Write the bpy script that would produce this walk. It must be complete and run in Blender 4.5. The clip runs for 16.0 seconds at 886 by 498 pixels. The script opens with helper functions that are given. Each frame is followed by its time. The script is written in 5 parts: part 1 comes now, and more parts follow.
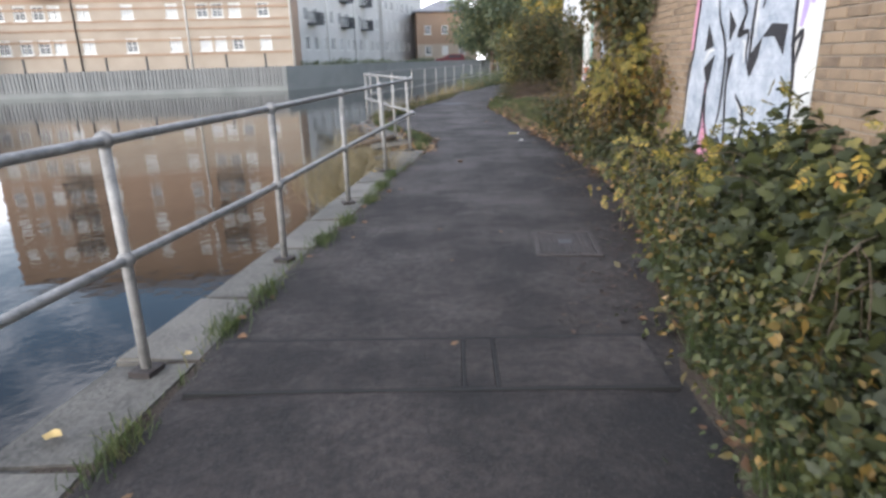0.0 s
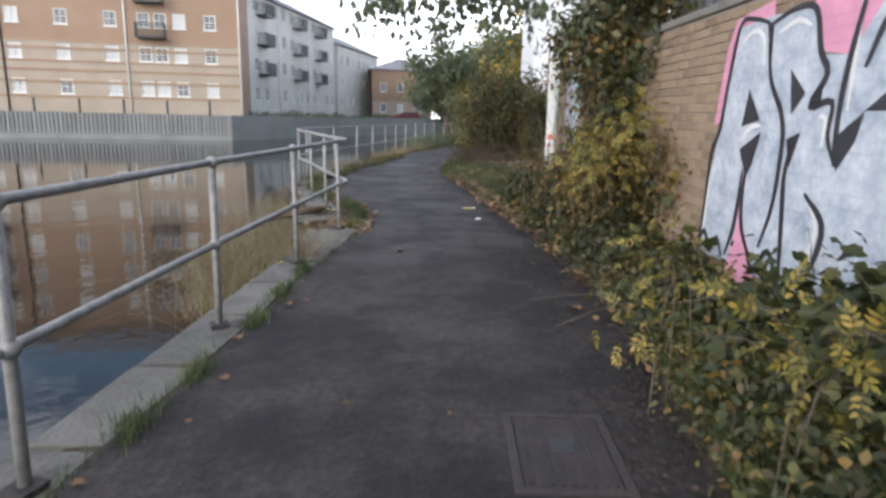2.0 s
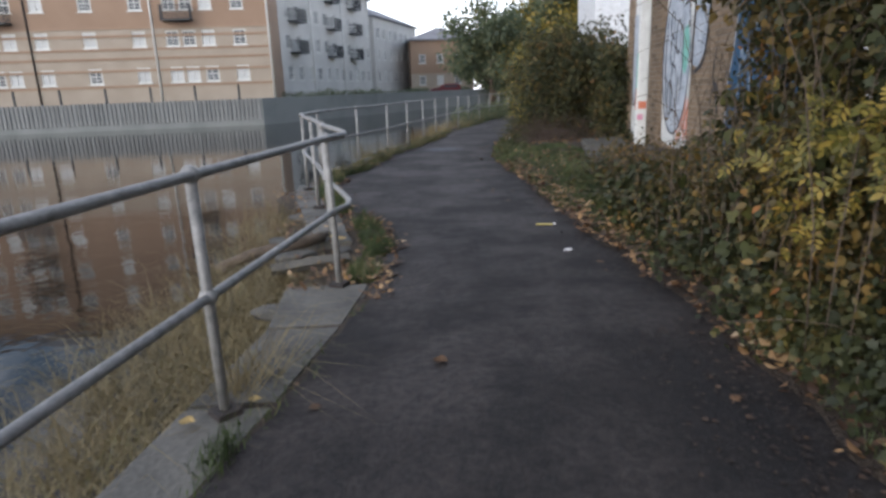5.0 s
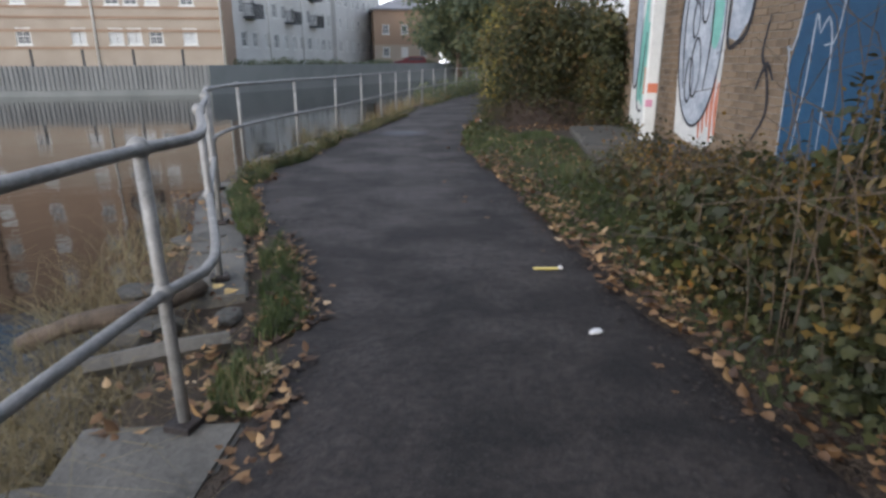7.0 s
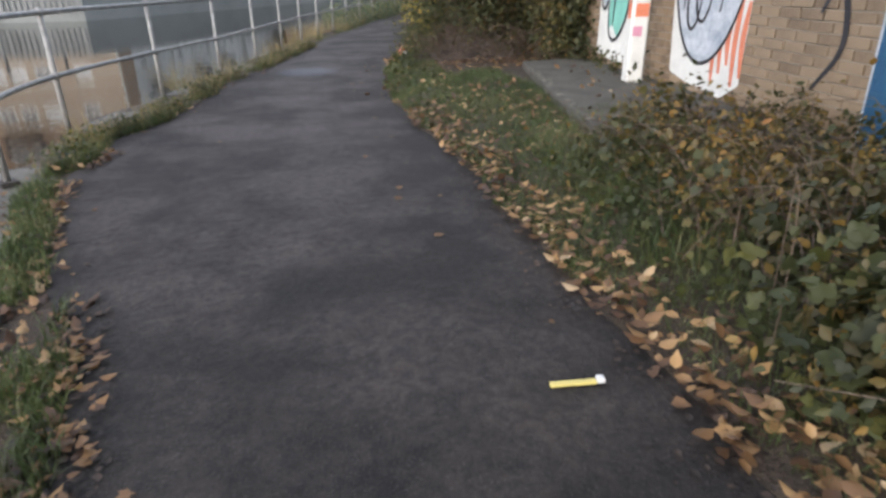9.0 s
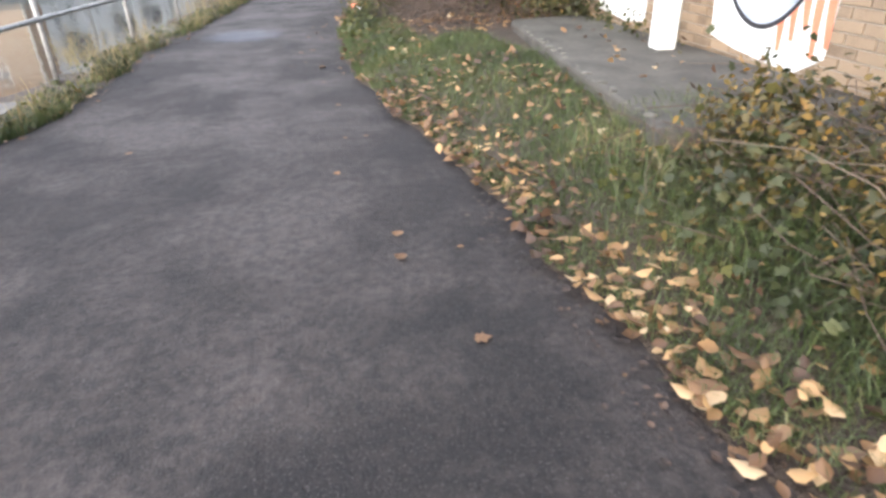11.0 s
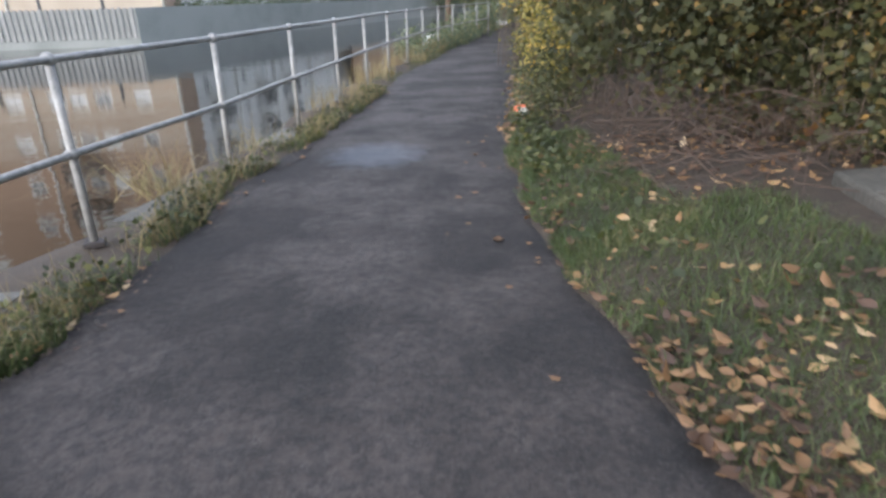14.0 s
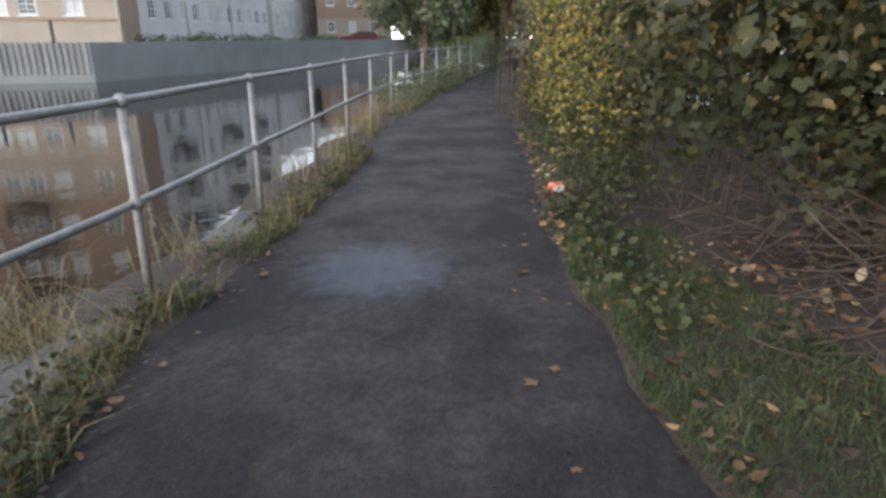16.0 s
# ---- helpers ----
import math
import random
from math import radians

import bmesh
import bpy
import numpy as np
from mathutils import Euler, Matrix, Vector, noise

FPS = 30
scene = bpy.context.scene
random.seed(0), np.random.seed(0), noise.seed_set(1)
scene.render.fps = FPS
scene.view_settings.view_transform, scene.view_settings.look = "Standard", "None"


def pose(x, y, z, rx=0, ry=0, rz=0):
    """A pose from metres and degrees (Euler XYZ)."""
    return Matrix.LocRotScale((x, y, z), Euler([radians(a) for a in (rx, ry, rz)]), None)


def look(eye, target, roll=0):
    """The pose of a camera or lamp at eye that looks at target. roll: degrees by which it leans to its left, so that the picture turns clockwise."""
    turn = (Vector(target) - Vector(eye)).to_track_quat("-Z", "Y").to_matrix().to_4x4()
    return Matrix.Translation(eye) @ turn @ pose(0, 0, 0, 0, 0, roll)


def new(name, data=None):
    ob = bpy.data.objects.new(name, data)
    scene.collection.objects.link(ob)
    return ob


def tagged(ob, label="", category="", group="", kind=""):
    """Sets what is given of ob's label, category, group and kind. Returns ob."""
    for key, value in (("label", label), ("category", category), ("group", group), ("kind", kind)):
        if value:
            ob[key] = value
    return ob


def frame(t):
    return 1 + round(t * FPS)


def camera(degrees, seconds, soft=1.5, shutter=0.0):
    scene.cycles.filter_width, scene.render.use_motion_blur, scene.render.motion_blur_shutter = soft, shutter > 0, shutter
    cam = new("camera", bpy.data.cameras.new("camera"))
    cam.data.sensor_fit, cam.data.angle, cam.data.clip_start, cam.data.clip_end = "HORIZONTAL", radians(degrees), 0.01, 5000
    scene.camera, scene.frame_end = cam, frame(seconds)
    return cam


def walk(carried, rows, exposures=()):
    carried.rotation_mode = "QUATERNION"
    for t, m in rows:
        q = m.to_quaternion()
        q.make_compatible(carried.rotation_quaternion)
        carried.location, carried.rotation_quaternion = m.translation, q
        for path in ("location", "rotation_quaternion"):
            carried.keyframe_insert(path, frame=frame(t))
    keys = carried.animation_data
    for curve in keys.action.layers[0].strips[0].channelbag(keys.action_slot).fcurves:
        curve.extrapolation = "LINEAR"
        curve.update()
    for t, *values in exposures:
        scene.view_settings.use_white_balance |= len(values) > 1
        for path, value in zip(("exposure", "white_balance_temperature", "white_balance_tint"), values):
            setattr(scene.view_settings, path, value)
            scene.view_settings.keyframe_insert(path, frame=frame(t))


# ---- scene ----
cam = camera(72.1, 16.0, soft=2.9, shutter=0.3)
PATH = [
    (0, (0.372, -0.41, 1.399), (0.325, 1.498, 0.803), -1.6),
    (0.5, (0.394, 0.109, 1.408), (0.311, 2.002, 0.768), -0.8),
    (1, (0.379, 0.702, 1.397), (0.482, 2.6, 0.775), -1.6),
    (1.5, (0.416, 1.301, 1.404), (0.579, 3.198, 0.792), -3.4),
    (2, (0.526, 1.747, 1.419), (0.641, 3.698, 0.996), 1.3),
    (2.5, (0.593, 2.288, 1.413), (0.642, 4.249, 1.024), -0.2),
    (3, (0.691, 2.827, 1.423), (0.674, 4.782, 1.001), -0.4),
    (3.5, (0.688, 3.345, 1.429), (0.665, 5.298, 0.995), -0.6),
    (4, (0.626, 3.912, 1.439), (0.351, 5.835, 0.964), -0.9),
    (4.5, (0.536, 4.506, 1.434), (0.392, 6.434, 0.922), -2.2),
    (5, (0.531, 5.116, 1.415), (0.491, 7.05, 0.905), -2.0),
    (7.5, (0.599, 7.928, 1.386), (0.748, 9.831, 0.788), 0.5),
    (8, (0.624, 8.521, 1.378), (0.866, 10.417, 0.79), 0.5),
    (8.5, (0.716, 9.112, 1.338), (0.988, 10.966, 0.64), -0.2),
    (11, (0.651, 11.094, 1.334), (1.097, 12.791, 0.374), -1.1),
    (11.5, (0.621, 11.508, 1.345), (0.823, 13.242, 0.369), 0.4),
    (12, (0.584, 12.167, 1.313), (0.894, 13.97, 0.505), -2.2),
    (12.5, (0.576, 12.687, 1.361), (0.764, 14.528, 0.602), -2.3),
    (13, (0.58, 13.156, 1.371), (0.829, 14.986, 0.605), -0.8),
    (13.5, (0.516, 13.631, 1.363), (0.738, 15.471, 0.612), -2.9),
    (14, (0.549, 14.097, 1.376), (0.669, 15.94, 0.608), -1.5),
    (14.5, (0.372, 14.679, 1.404), (0.539, 16.573, 0.782), -0.6),
    (15, (0.355, 15.172, 1.394), (0.541, 17.061, 0.765), -0.3),
    (15.5, (0.323, 15.65, 1.397), (0.496, 17.55, 0.799), -0.0),
    (16, (0.296, 16.131, 1.409), (0.529, 18.005, 0.751), -0.1),
]
walk(cam, [(t, look(e, g, r)) for t, e, g, r in PATH],
     [(0.0, 1.22, 6150, 13), (2.0, 0.86, 6150, 13), (4.0, 0.40, 5950, 13), (5.0, 0.42, 6000, 13), (8.0, 0.74, 6100, 13), (8.5, 0.95, 6250, 13), (10.0, 1.55, 6350, 13), (11.0, 2.2, 6400, 14),
      (12.5, 2.05, 6350, 14), (13.5, 1.5, 6000, 12), (14.5, 1.55, 6000, 12), (15.0, 1.16, 6000, 12), (16.0, 0.96, 6050, 12)])

# ---- world and sun ----
SUN_ELEV, SUN_AZ = 20.0, 215.0   # degrees; azimuth clockwise from +y
world = bpy.data.worlds.new("world")
scene.world = world
world.use_nodes = True
wn, wl = world.node_tree.nodes, world.node_tree.links
sky = wn.new("ShaderNodeTexSky")
sky.sky_type, sky.sun_disc = "NISHITA", False
sky.sun_elevation, sky.sun_rotation = radians(SUN_ELEV), radians(SUN_AZ)
sky.air_density, sky.dust_density, sky.ozone_density = 1.3, 1.2, 2.5
wc = wn.new("ShaderNodeTexCoord")
wmap = wn.new("ShaderNodeMapping")
wmap.inputs["Scale"].default_value = (1.0, 1.0, 2.6)
cloud = wn.new("ShaderNodeTexNoise")
cloud.inputs["Scale"].default_value, cloud.inputs["Detail"].default_value, cloud.inputs["Roughness"].default_value = 2.2, 8.0, 0.6
ramp = wn.new("ShaderNodeValToRGB")
ramp.color_ramp.elements[0].position, ramp.color_ramp.elements[1].position = 0.45, 0.72
cmix = wn.new("ShaderNodeMix")
cmix.data_type = "RGBA"
cmix.inputs[7].default_value = (18.5, 18.3, 18.6, 1)
wl.new(wc.outputs["Generated"], wmap.inputs["Vector"])
wl.new(wmap.outputs["Vector"], cloud.inputs["Vector"])
wl.new(cloud.outputs["Fac"], ramp.inputs["Fac"])
sep = wn.new("ShaderNodeSeparateXYZ")
wl.new(wc.outputs["Generated"], sep.inputs[0])
low = wn.new("ShaderNodeMapRange")
low.inputs["From Min"].default_value, low.inputs["From Max"].default_value = 0.0, 0.29
low.inputs["To Min"].default_value, low.inputs["To Max"].default_value = 0.85, 0.0
wl.new(sep.outputs["Z"], low.inputs["Value"])
cover_sum = wn.new("ShaderNodeMath")
cover_sum.operation, cover_sum.use_clamp = "ADD", True
wl.new(ramp.outputs["Color"], cover_sum.inputs[0])
wl.new(low.outputs[0], cover_sum.inputs[1])
wl.new(cover_sum.outputs[0], cmix.inputs[0])
wl.new(sky.outputs["Color"], cmix.inputs[6])
wl.new(cmix.outputs[2], wn["Background"].inputs["Color"])
wn["Background"].inputs["Strength"].default_value = 0.13
sun = new("sun", bpy.data.lights.new("sun", "SUN"))
sun.data.energy, sun.data.angle, sun.data.color = 1.0, radians(12), (1.0, 0.90, 0.78)
az, el = radians(SUN_AZ), radians(SUN_ELEV)
sun.matrix_world = look((math.sin(az) * math.cos(el) * 50, math.cos(az) * math.cos(el) * 50, math.sin(el) * 50), (0, 0, 0))

# ---- materials ----
rng = np.random.default_rng(7)


def material(name, dark, light, scale=4.0, fine=60.0, rough=0.8, bump=0.3, metal=0.0, spread=0.25, coords="Object", depth=0.01):
    """A surface with stains at one scale and grain at another, and some change from piece to piece."""
    m = bpy.data.materials.new(name)
    m.use_nodes = True
    n, l = m.node_tree.nodes, m.node_tree.links
    b = n["Principled BSDF"]
    tc = n.new("ShaderNodeTexCoord")
    big, small = n.new("ShaderNodeTexNoise"), n.new("ShaderNodeTexNoise")
    big.inputs["Scale"].default_value, big.inputs["Detail"].default_value = scale, 6
    small.inputs["Scale"].default_value, small.inputs["Detail"].default_value = fine, 4
    for k in (big, small):
        l.new(tc.outputs[coords], k.inputs["Vector"])
    info = n.new("ShaderNodeObjectInfo")
    add = n.new("ShaderNodeMath")
    add.operation = "MULTIPLY_ADD"
    add.inputs[1].default_value = spread
    l.new(info.outputs["Random"], add.inputs[0])
    mixf = n.new("ShaderNodeMath")
    mixf.operation = "MULTIPLY_ADD"
    mixf.inputs[1].default_value = 0.45
    l.new(small.outputs["Fac"], mixf.inputs[0])
    sc = n.new("ShaderNodeMath")
    sc.operation = "MULTIPLY"
    sc.inputs[1].default_value = 0.75
    l.new(big.outputs["Fac"], sc.inputs[0])
    l.new(sc.outputs[0], mixf.inputs[2])
    l.new(mixf.outputs[0], add.inputs[2])
    r = n.new("ShaderNodeValToRGB")
    r.color_ramp.elements[0].position, r.color_ramp.elements[1].position = 0.38, 0.86
    r.color_ramp.elements[0].color, r.color_ramp.elements[1].color = (*dark, 1), (*light, 1)
    l.new(add.outputs[0], r.inputs["Fac"])
    l.new(r.outputs["Color"], b.inputs["Base Color"])
    b.inputs["Roughness"].default_value, b.inputs["Metallic"].default_value = rough, metal
    bp = n.new("ShaderNodeBump")
    bp.inputs["Strength"].default_value, bp.inputs["Distance"].default_value = bump, depth
    l.new(small.outputs["Fac"], bp.inputs["Height"])
    l.new(bp.outputs["Normal"], b.inputs["Normal"])
    return m


def leaf_material(name, stops, rough=0.55, through_light=0.3):
    """Leaves that differ one from another; stops are (position, colour)."""
    m = bpy.data.materials.new(name)
    m.use_nodes = True
    n, l = m.node_tree.nodes, m.node_tree.links
    b, out = n["Principled BSDF"], n["Material Output"]
    geo = n.new("ShaderNodeNewGeometry")
    r = n.new("ShaderNodeValToRGB")
    e = r.color_ramp.elements
    while len(e) < len(stops):
        e.new(0.5)
    for k, (p, c) in zip(e, stops):
        k.position, k.color = p, (*c, 1)
    tc, ns = n.new("ShaderNodeTexCoord"), n.new("ShaderNodeTexNoise")
    ns.inputs["Scale"].default_value, ns.inputs["Detail"].default_value = 1.6, 3
    l.new(tc.outputs["Object"], ns.inputs["Vector"])
    mx = n.new("ShaderNodeMath")
    mx.operation = "MULTIPLY_ADD"
    mx.inputs[1].default_value = 0.62
    sub = n.new("ShaderNodeMath")
    sub.operation = "MULTIPLY_ADD"
    sub.inputs[1].default_value, sub.inputs[2].default_value = 1.1, -0.36
    l.new(ns.outputs["Fac"], sub.inputs[0])
    l.new(geo.outputs["Random Per Island"], mx.inputs[0])
    l.new(sub.outputs[0], mx.inputs[2])
    l.new(mx.outputs[0], r.inputs["Fac"])
    l.new(r.outputs["Color"], b.inputs["Base Color"])
    b.inputs["Roughness"].default_value = rough
    tr, mix = n.new("ShaderNodeBsdfTranslucent"), n.new("ShaderNodeMixShader")
    l.new(r.outputs["Color"], tr.inputs["Color"])
    mix.inputs["Fac"].default_value = through_light
    l.new(b.outputs[0], mix.inputs[1])
    l.new(tr.outputs[0], mix.inputs[2])
    l.new(mix.outputs[0], out.inputs["Surface"])
    return m


def plain(name, colour, rough=0.6, metal=0.0):
    m = material(name, tuple(c * 0.8 for c in colour), tuple(min(1, c * 1.12) for c in colour), 6, 90, rough, 0.15, metal, 0.12)
    return m


def asphalt_material():
    """Worn asphalt: wide worn tracks, blotches, coarse chippings, and one damp patch with the sky's sheen as pale
    colour.
    """
    m = bpy.data.materials.new("asphalt")
    m.use_nodes = True
    n, l = m.node_tree.nodes, m.node_tree.links
    p = n["Principled BSDF"]
    tc = n.new("ShaderNodeTexCoord")

    def layer(scale, detail, lo, hi, rough=0.55):
        k, r = n.new("ShaderNodeTexNoise"), n.new("ShaderNodeMapRange")
        k.inputs["Scale"].default_value, k.inputs["Detail"].default_value, k.inputs["Roughness"].default_value = scale, detail, rough
        l.new(tc.outputs["Object"], k.inputs["Vector"])
        r.inputs["From Min"].default_value, r.inputs["From Max"].default_value = lo, hi
        l.new(k.outputs["Fac"], r.inputs["Value"])
        return r.outputs[0], k.outputs["Fac"]

    def math_node(op, a, b):
        k = n.new("ShaderNodeMath")
        k.operation = op
        for i, q in enumerate((a, b)):
            if isinstance(q, (int, float)):
                k.inputs[i].default_value = q
            else:
                l.new(q, k.inputs[i])
        return k.outputs[0]

    def blend(fac, a, b, kind="MIX"):
        k = n.new("ShaderNodeMix")
        k.data_type, k.blend_type = "RGBA", kind
        for i, q in ((0, fac), (6, a), (7, b)):
            if isinstance(q, tuple):
                k.inputs[i].default_value = (*q, 1)
            elif isinstance(q, float):
                k.inputs[i].default_value = q
            else:
                l.new(q, k.inputs[i])
        return k.outputs[2]

    broad, _ = layer(1.0, 8, 0.42, 0.60, 0.66)
    tint, _ = layer(1.9, 4, 0.38, 0.62)
    blot, _ = layer(7.0, 6, 0.36, 0.64, 0.7)
    chips, chip_raw = layer(20.0, 6, 0.43, 0.58, 0.78)
    grit, _ = layer(110.0, 2, 0.58, 0.70)
    col = blend(broad, (0.0140, 0.0122, 0.0122), (0.046, 0.0365, 0.0318))
    col = blend(math_node("MULTIPLY", tint, 0.45), col, (0.034, 0.0275, 0.0245))
    col = blend(math_node("MULTIPLY", math_node("MULTIPLY", blot, 0.55), broad), col, (0.058, 0.050, 0.046))
    col = blend(math_node("MULTIPLY", chips, 0.70), col, (0.0085, 0.008, 0.0085))
    col = blend(math_node("MULTIPLY", grit, 0.30), col, (0.13, 0.12, 0.11))
    # damp patch: the sky's reflection is mixed into the base colour as pale blue
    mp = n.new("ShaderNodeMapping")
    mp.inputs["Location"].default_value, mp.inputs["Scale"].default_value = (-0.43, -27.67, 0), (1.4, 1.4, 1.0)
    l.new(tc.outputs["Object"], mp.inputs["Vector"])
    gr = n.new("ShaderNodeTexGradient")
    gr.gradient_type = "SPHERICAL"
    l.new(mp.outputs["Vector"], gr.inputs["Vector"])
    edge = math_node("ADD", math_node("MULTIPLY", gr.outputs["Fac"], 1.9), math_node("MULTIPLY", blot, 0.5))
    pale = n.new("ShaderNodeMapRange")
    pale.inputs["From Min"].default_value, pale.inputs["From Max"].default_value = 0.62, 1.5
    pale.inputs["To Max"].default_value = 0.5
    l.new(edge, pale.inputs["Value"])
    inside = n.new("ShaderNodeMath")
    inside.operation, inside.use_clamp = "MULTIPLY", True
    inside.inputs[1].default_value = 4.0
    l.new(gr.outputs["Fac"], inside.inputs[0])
    damp_sheen = math_node("MULTIPLY", pale.outputs[0], inside.outputs[0])
    col = blend(damp_sheen, col, (0.105, 0.120, 0.145))
    l.new(col, p.inputs["Base Color"])
    rr = n.new("ShaderNodeMapRange")
    p.inputs["Specular IOR Level"].default_value = 0.32
    rr.inputs["To Min"].default_value, rr.inputs["To Max"].default_value = 0.84, 0.70
    l.new(broad, rr.inputs["Value"])
    l.new(rr.outputs[0], p.inputs["Roughness"])
    bp = n.new("ShaderNodeBump")
    bp.inputs["Strength"].default_value, bp.inputs["Distance"].default_value = 0.9, 0.012
    l.new(math_node("ADD", chip_raw, math_node("MULTIPLY", blot, 0.3)), bp.inputs["Height"])
    l.new(bp.outputs["Normal"], p.inputs["Normal"])
    return m


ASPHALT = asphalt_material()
STONE = material("coping_stone", (0.020, 0.020, 0.017), (0.135, 0.127, 0.110), 2.6, 35, 0.8, 0.9, spread=0.2)
CONCRETE = material("concrete", (0.05, 0.05, 0.04), (0.18, 0.17, 0.145), 3.0, 45, 0.92, 0.8)
SOIL = material("soil", (0.014, 0.010, 0.0075), (0.050, 0.036, 0.024), 5, 50, 0.95, 0.9, depth=0.03)
TURF = material("turf", (0.022, 0.030, 0.012), (0.085, 0.09, 0.03), 4, 60, 0.95, 0.9, depth=0.03)
BRICK = material("brick", (0.085, 0.058, 0.038), (0.27, 0.195, 0.125), 7, 110, 0.9, 0.7, spread=0.4)
MORTAR = material("mortar", (0.20, 0.17, 0.13), (0.36, 0.31, 0.25), 8, 120, 0.95, 0.5)
STEEL = material("galvanised_steel", (0.135, 0.135, 0.13), (0.34, 0.33, 0.31), 14, 90, 0.55, 0.25, 0.3, 0.15)
RUST = material("rusty_iron", (0.016, 0.014, 0.014), (0.055, 0.045, 0.041), 9, 80, 0.7, 0.5, 0.3, 0.1)
SHEET = material("sheet_steel", (0.045, 0.05, 0.055), (0.12, 0.125, 0.13), 2, 40, 0.6, 0.2, 0.2, 0.1)
WOODY = material("bark", (0.03, 0.022, 0.015), (0.14, 0.105, 0.075), 6, 50, 0.9, 0.9, depth=0.02)
TWIG = material("dead_twigs", (0.014, 0.009, 0.007), (0.075, 0.050, 0.036), 3, 40, 0.9, 0.4)
WHITE = plain("white_paint", (0.62, 0.62, 0.585), 0.55)
GREYPAINT = material("silver_spray_paint", (0.24, 0.285, 0.34), (0.58, 0.61, 0.64), 5, 26, 0.5, 0.2, spread=0.0)
BLACKPAINT = plain("black_spray_paint", (0.022, 0.022, 0.026), 0.5)
PINKPAINT = plain("pink_spray_paint", (0.62, 0.28, 0.38), 0.55)
TEALPAINT = plain("teal_spray_paint", (0.20, 0.48, 0.40), 0.55)
BLUEPAINT = plain("blue_spray_paint", (0.015, 0.075, 0.15), 0.55)
ORANGEPAINT = plain("orange_spray_paint", (0.62, 0.20, 0.11), 0.55)
BUFF = material("buff_brick", (0.29, 0.24, 0.185), (0.39, 0.33, 0.26), 0.5, 14, 0.9, 0.2)
REDBRICK = material("orange_brick", (0.235, 0.155, 0.103), (0.32, 0.22, 0.15), 0.4, 14, 0.9, 0.2)
GREYBRICK = material("pale_render", (0.40, 0.40, 0.38), (0.56, 0.55, 0.52), 0.4, 14, 0.9, 0.2)
SLATE = material("slate_roof", (0.10, 0.10, 0.11), (0.2, 0.2, 0.21), 1, 20, 0.7, 0.3)
FENCE_A = material("pale_sheet_pile", (0.115, 0.115, 0.11), (0.235, 0.235, 0.225), 0.8, 20, 0.7, 0.2)
BANKWALL = material("bank_wall", (0.12, 0.135, 0.125), (0.235, 0.245, 0.23), 0.5, 12, 0.9, 0.3)
CLADDING = plain("pale_cladding", (0.66, 0.67, 0.67), 0.5)
DARKMETAL = plain("dark_metal", (0.03, 0.035, 0.04), 0.5, 0.3)
YELLOWSTUFF = plain("yellow_plastic", (0.62, 0.52, 0.16), 0.4)
PAPER = plain("white_paper", (0.72, 0.72, 0.72), 0.7)
REDSTUFF = plain("red_printed_foil", (0.6, 0.16, 0.07), 0.4)
TAR = plain("tar_seam", (0.007, 0.007, 0.007), 0.8)
GOLDLEAF = material("yellow_leaf", (0.22, 0.14, 0.05), (0.55, 0.40, 0.16), 10, 60, 0.7, 0.3, spread=0.3)
TYRE = plain("black_rubber", (0.02, 0.02, 0.02), 0.8)

BRAMBLE = leaf_material("bramble_leaves", [(0.0, (0.018, 0.022, 0.008)), (0.36, (0.033, 0.042, 0.013)), (0.64, (0.059, 0.069, 0.019)), (0.86, (0.116, 0.110, 0.026)), (1.0, (0.253, 0.195, 0.044))], 0.6, 0.30)
IVY = leaf_material("ivy_leaves", [(0.0, (0.020, 0.025, 0.009)), (0.4, (0.040, 0.048, 0.016)), (0.68, (0.073, 0.074, 0.022)), (0.86, (0.127, 0.10, 0.030)), (0.96, (0.198, 0.12, 0.035)), (1.0, (0.132, 0.065, 0.025))], 0.58, 0.32)
AUTUMN = leaf_material("autumn_leaves", [(0.0, (0.027, 0.022, 0.009)), (0.3, (0.062, 0.052, 0.016)), (0.56, (0.123, 0.088, 0.023)), (0.80, (0.235, 0.145, 0.034)), (1.0, (0.280, 0.11, 0.027))], 0.55, 0.3)
HEDGELEAF = leaf_material("hedge_leaves", [(0.0, (0.027, 0.031, 0.013)), (0.42, (0.051, 0.057, 0.021)), (0.74, (0.088, 0.086, 0.029)), (0.90, (0.155, 0.115, 0.040)), (0.97, (0.24, 0.125, 0.042)), (1.0, (0.15, 0.07, 0.03))], 0.66, 0.40)
MOSSY = material("mossy_concrete", (0.011, 0.011, 0.009), (0.080, 0.073, 0.060), 3.4, 30, 0.92, 0.9)
GOLDEN = leaf_material("yellowing_leaves", [(0.0, (0.06, 0.062, 0.016)), (0.35, (0.15, 0.14, 0.030)), (0.65, (0.30, 0.235, 0.048)), (0.85, (0.45, 0.31, 0.065)), (1.0, (0.40, 0.21, 0.05))], 0.5, 0.4)
LITTER = leaf_material("fallen_leaf_litter", [(0.0, (0.030, 0.018, 0.012)), (0.30, (0.085, 0.045, 0.025)), (0.55, (0.20, 0.11, 0.048)), (0.78, (0.38, 0.235, 0.105)), (1.0, (0.56, 0.45, 0.30))], 0.6, 0.2)
GRASS = leaf_material("grass_blades", [(0.0, (0.024, 0.030, 0.012)), (0.38, (0.048, 0.072, 0.021)), (0.68, (0.082, 0.112, 0.034)), (0.87, (0.155, 0.148, 0.060)), (1.0, (0.30, 0.24, 0.13))])
STRAW = leaf_material("dry_reeds", [(0.0, (0.09, 0.07, 0.03)), (0.4, (0.2, 0.155, 0.07)), (0.75, (0.32, 0.25, 0.125)), (1.0, (0.13, 0.15, 0.05))])
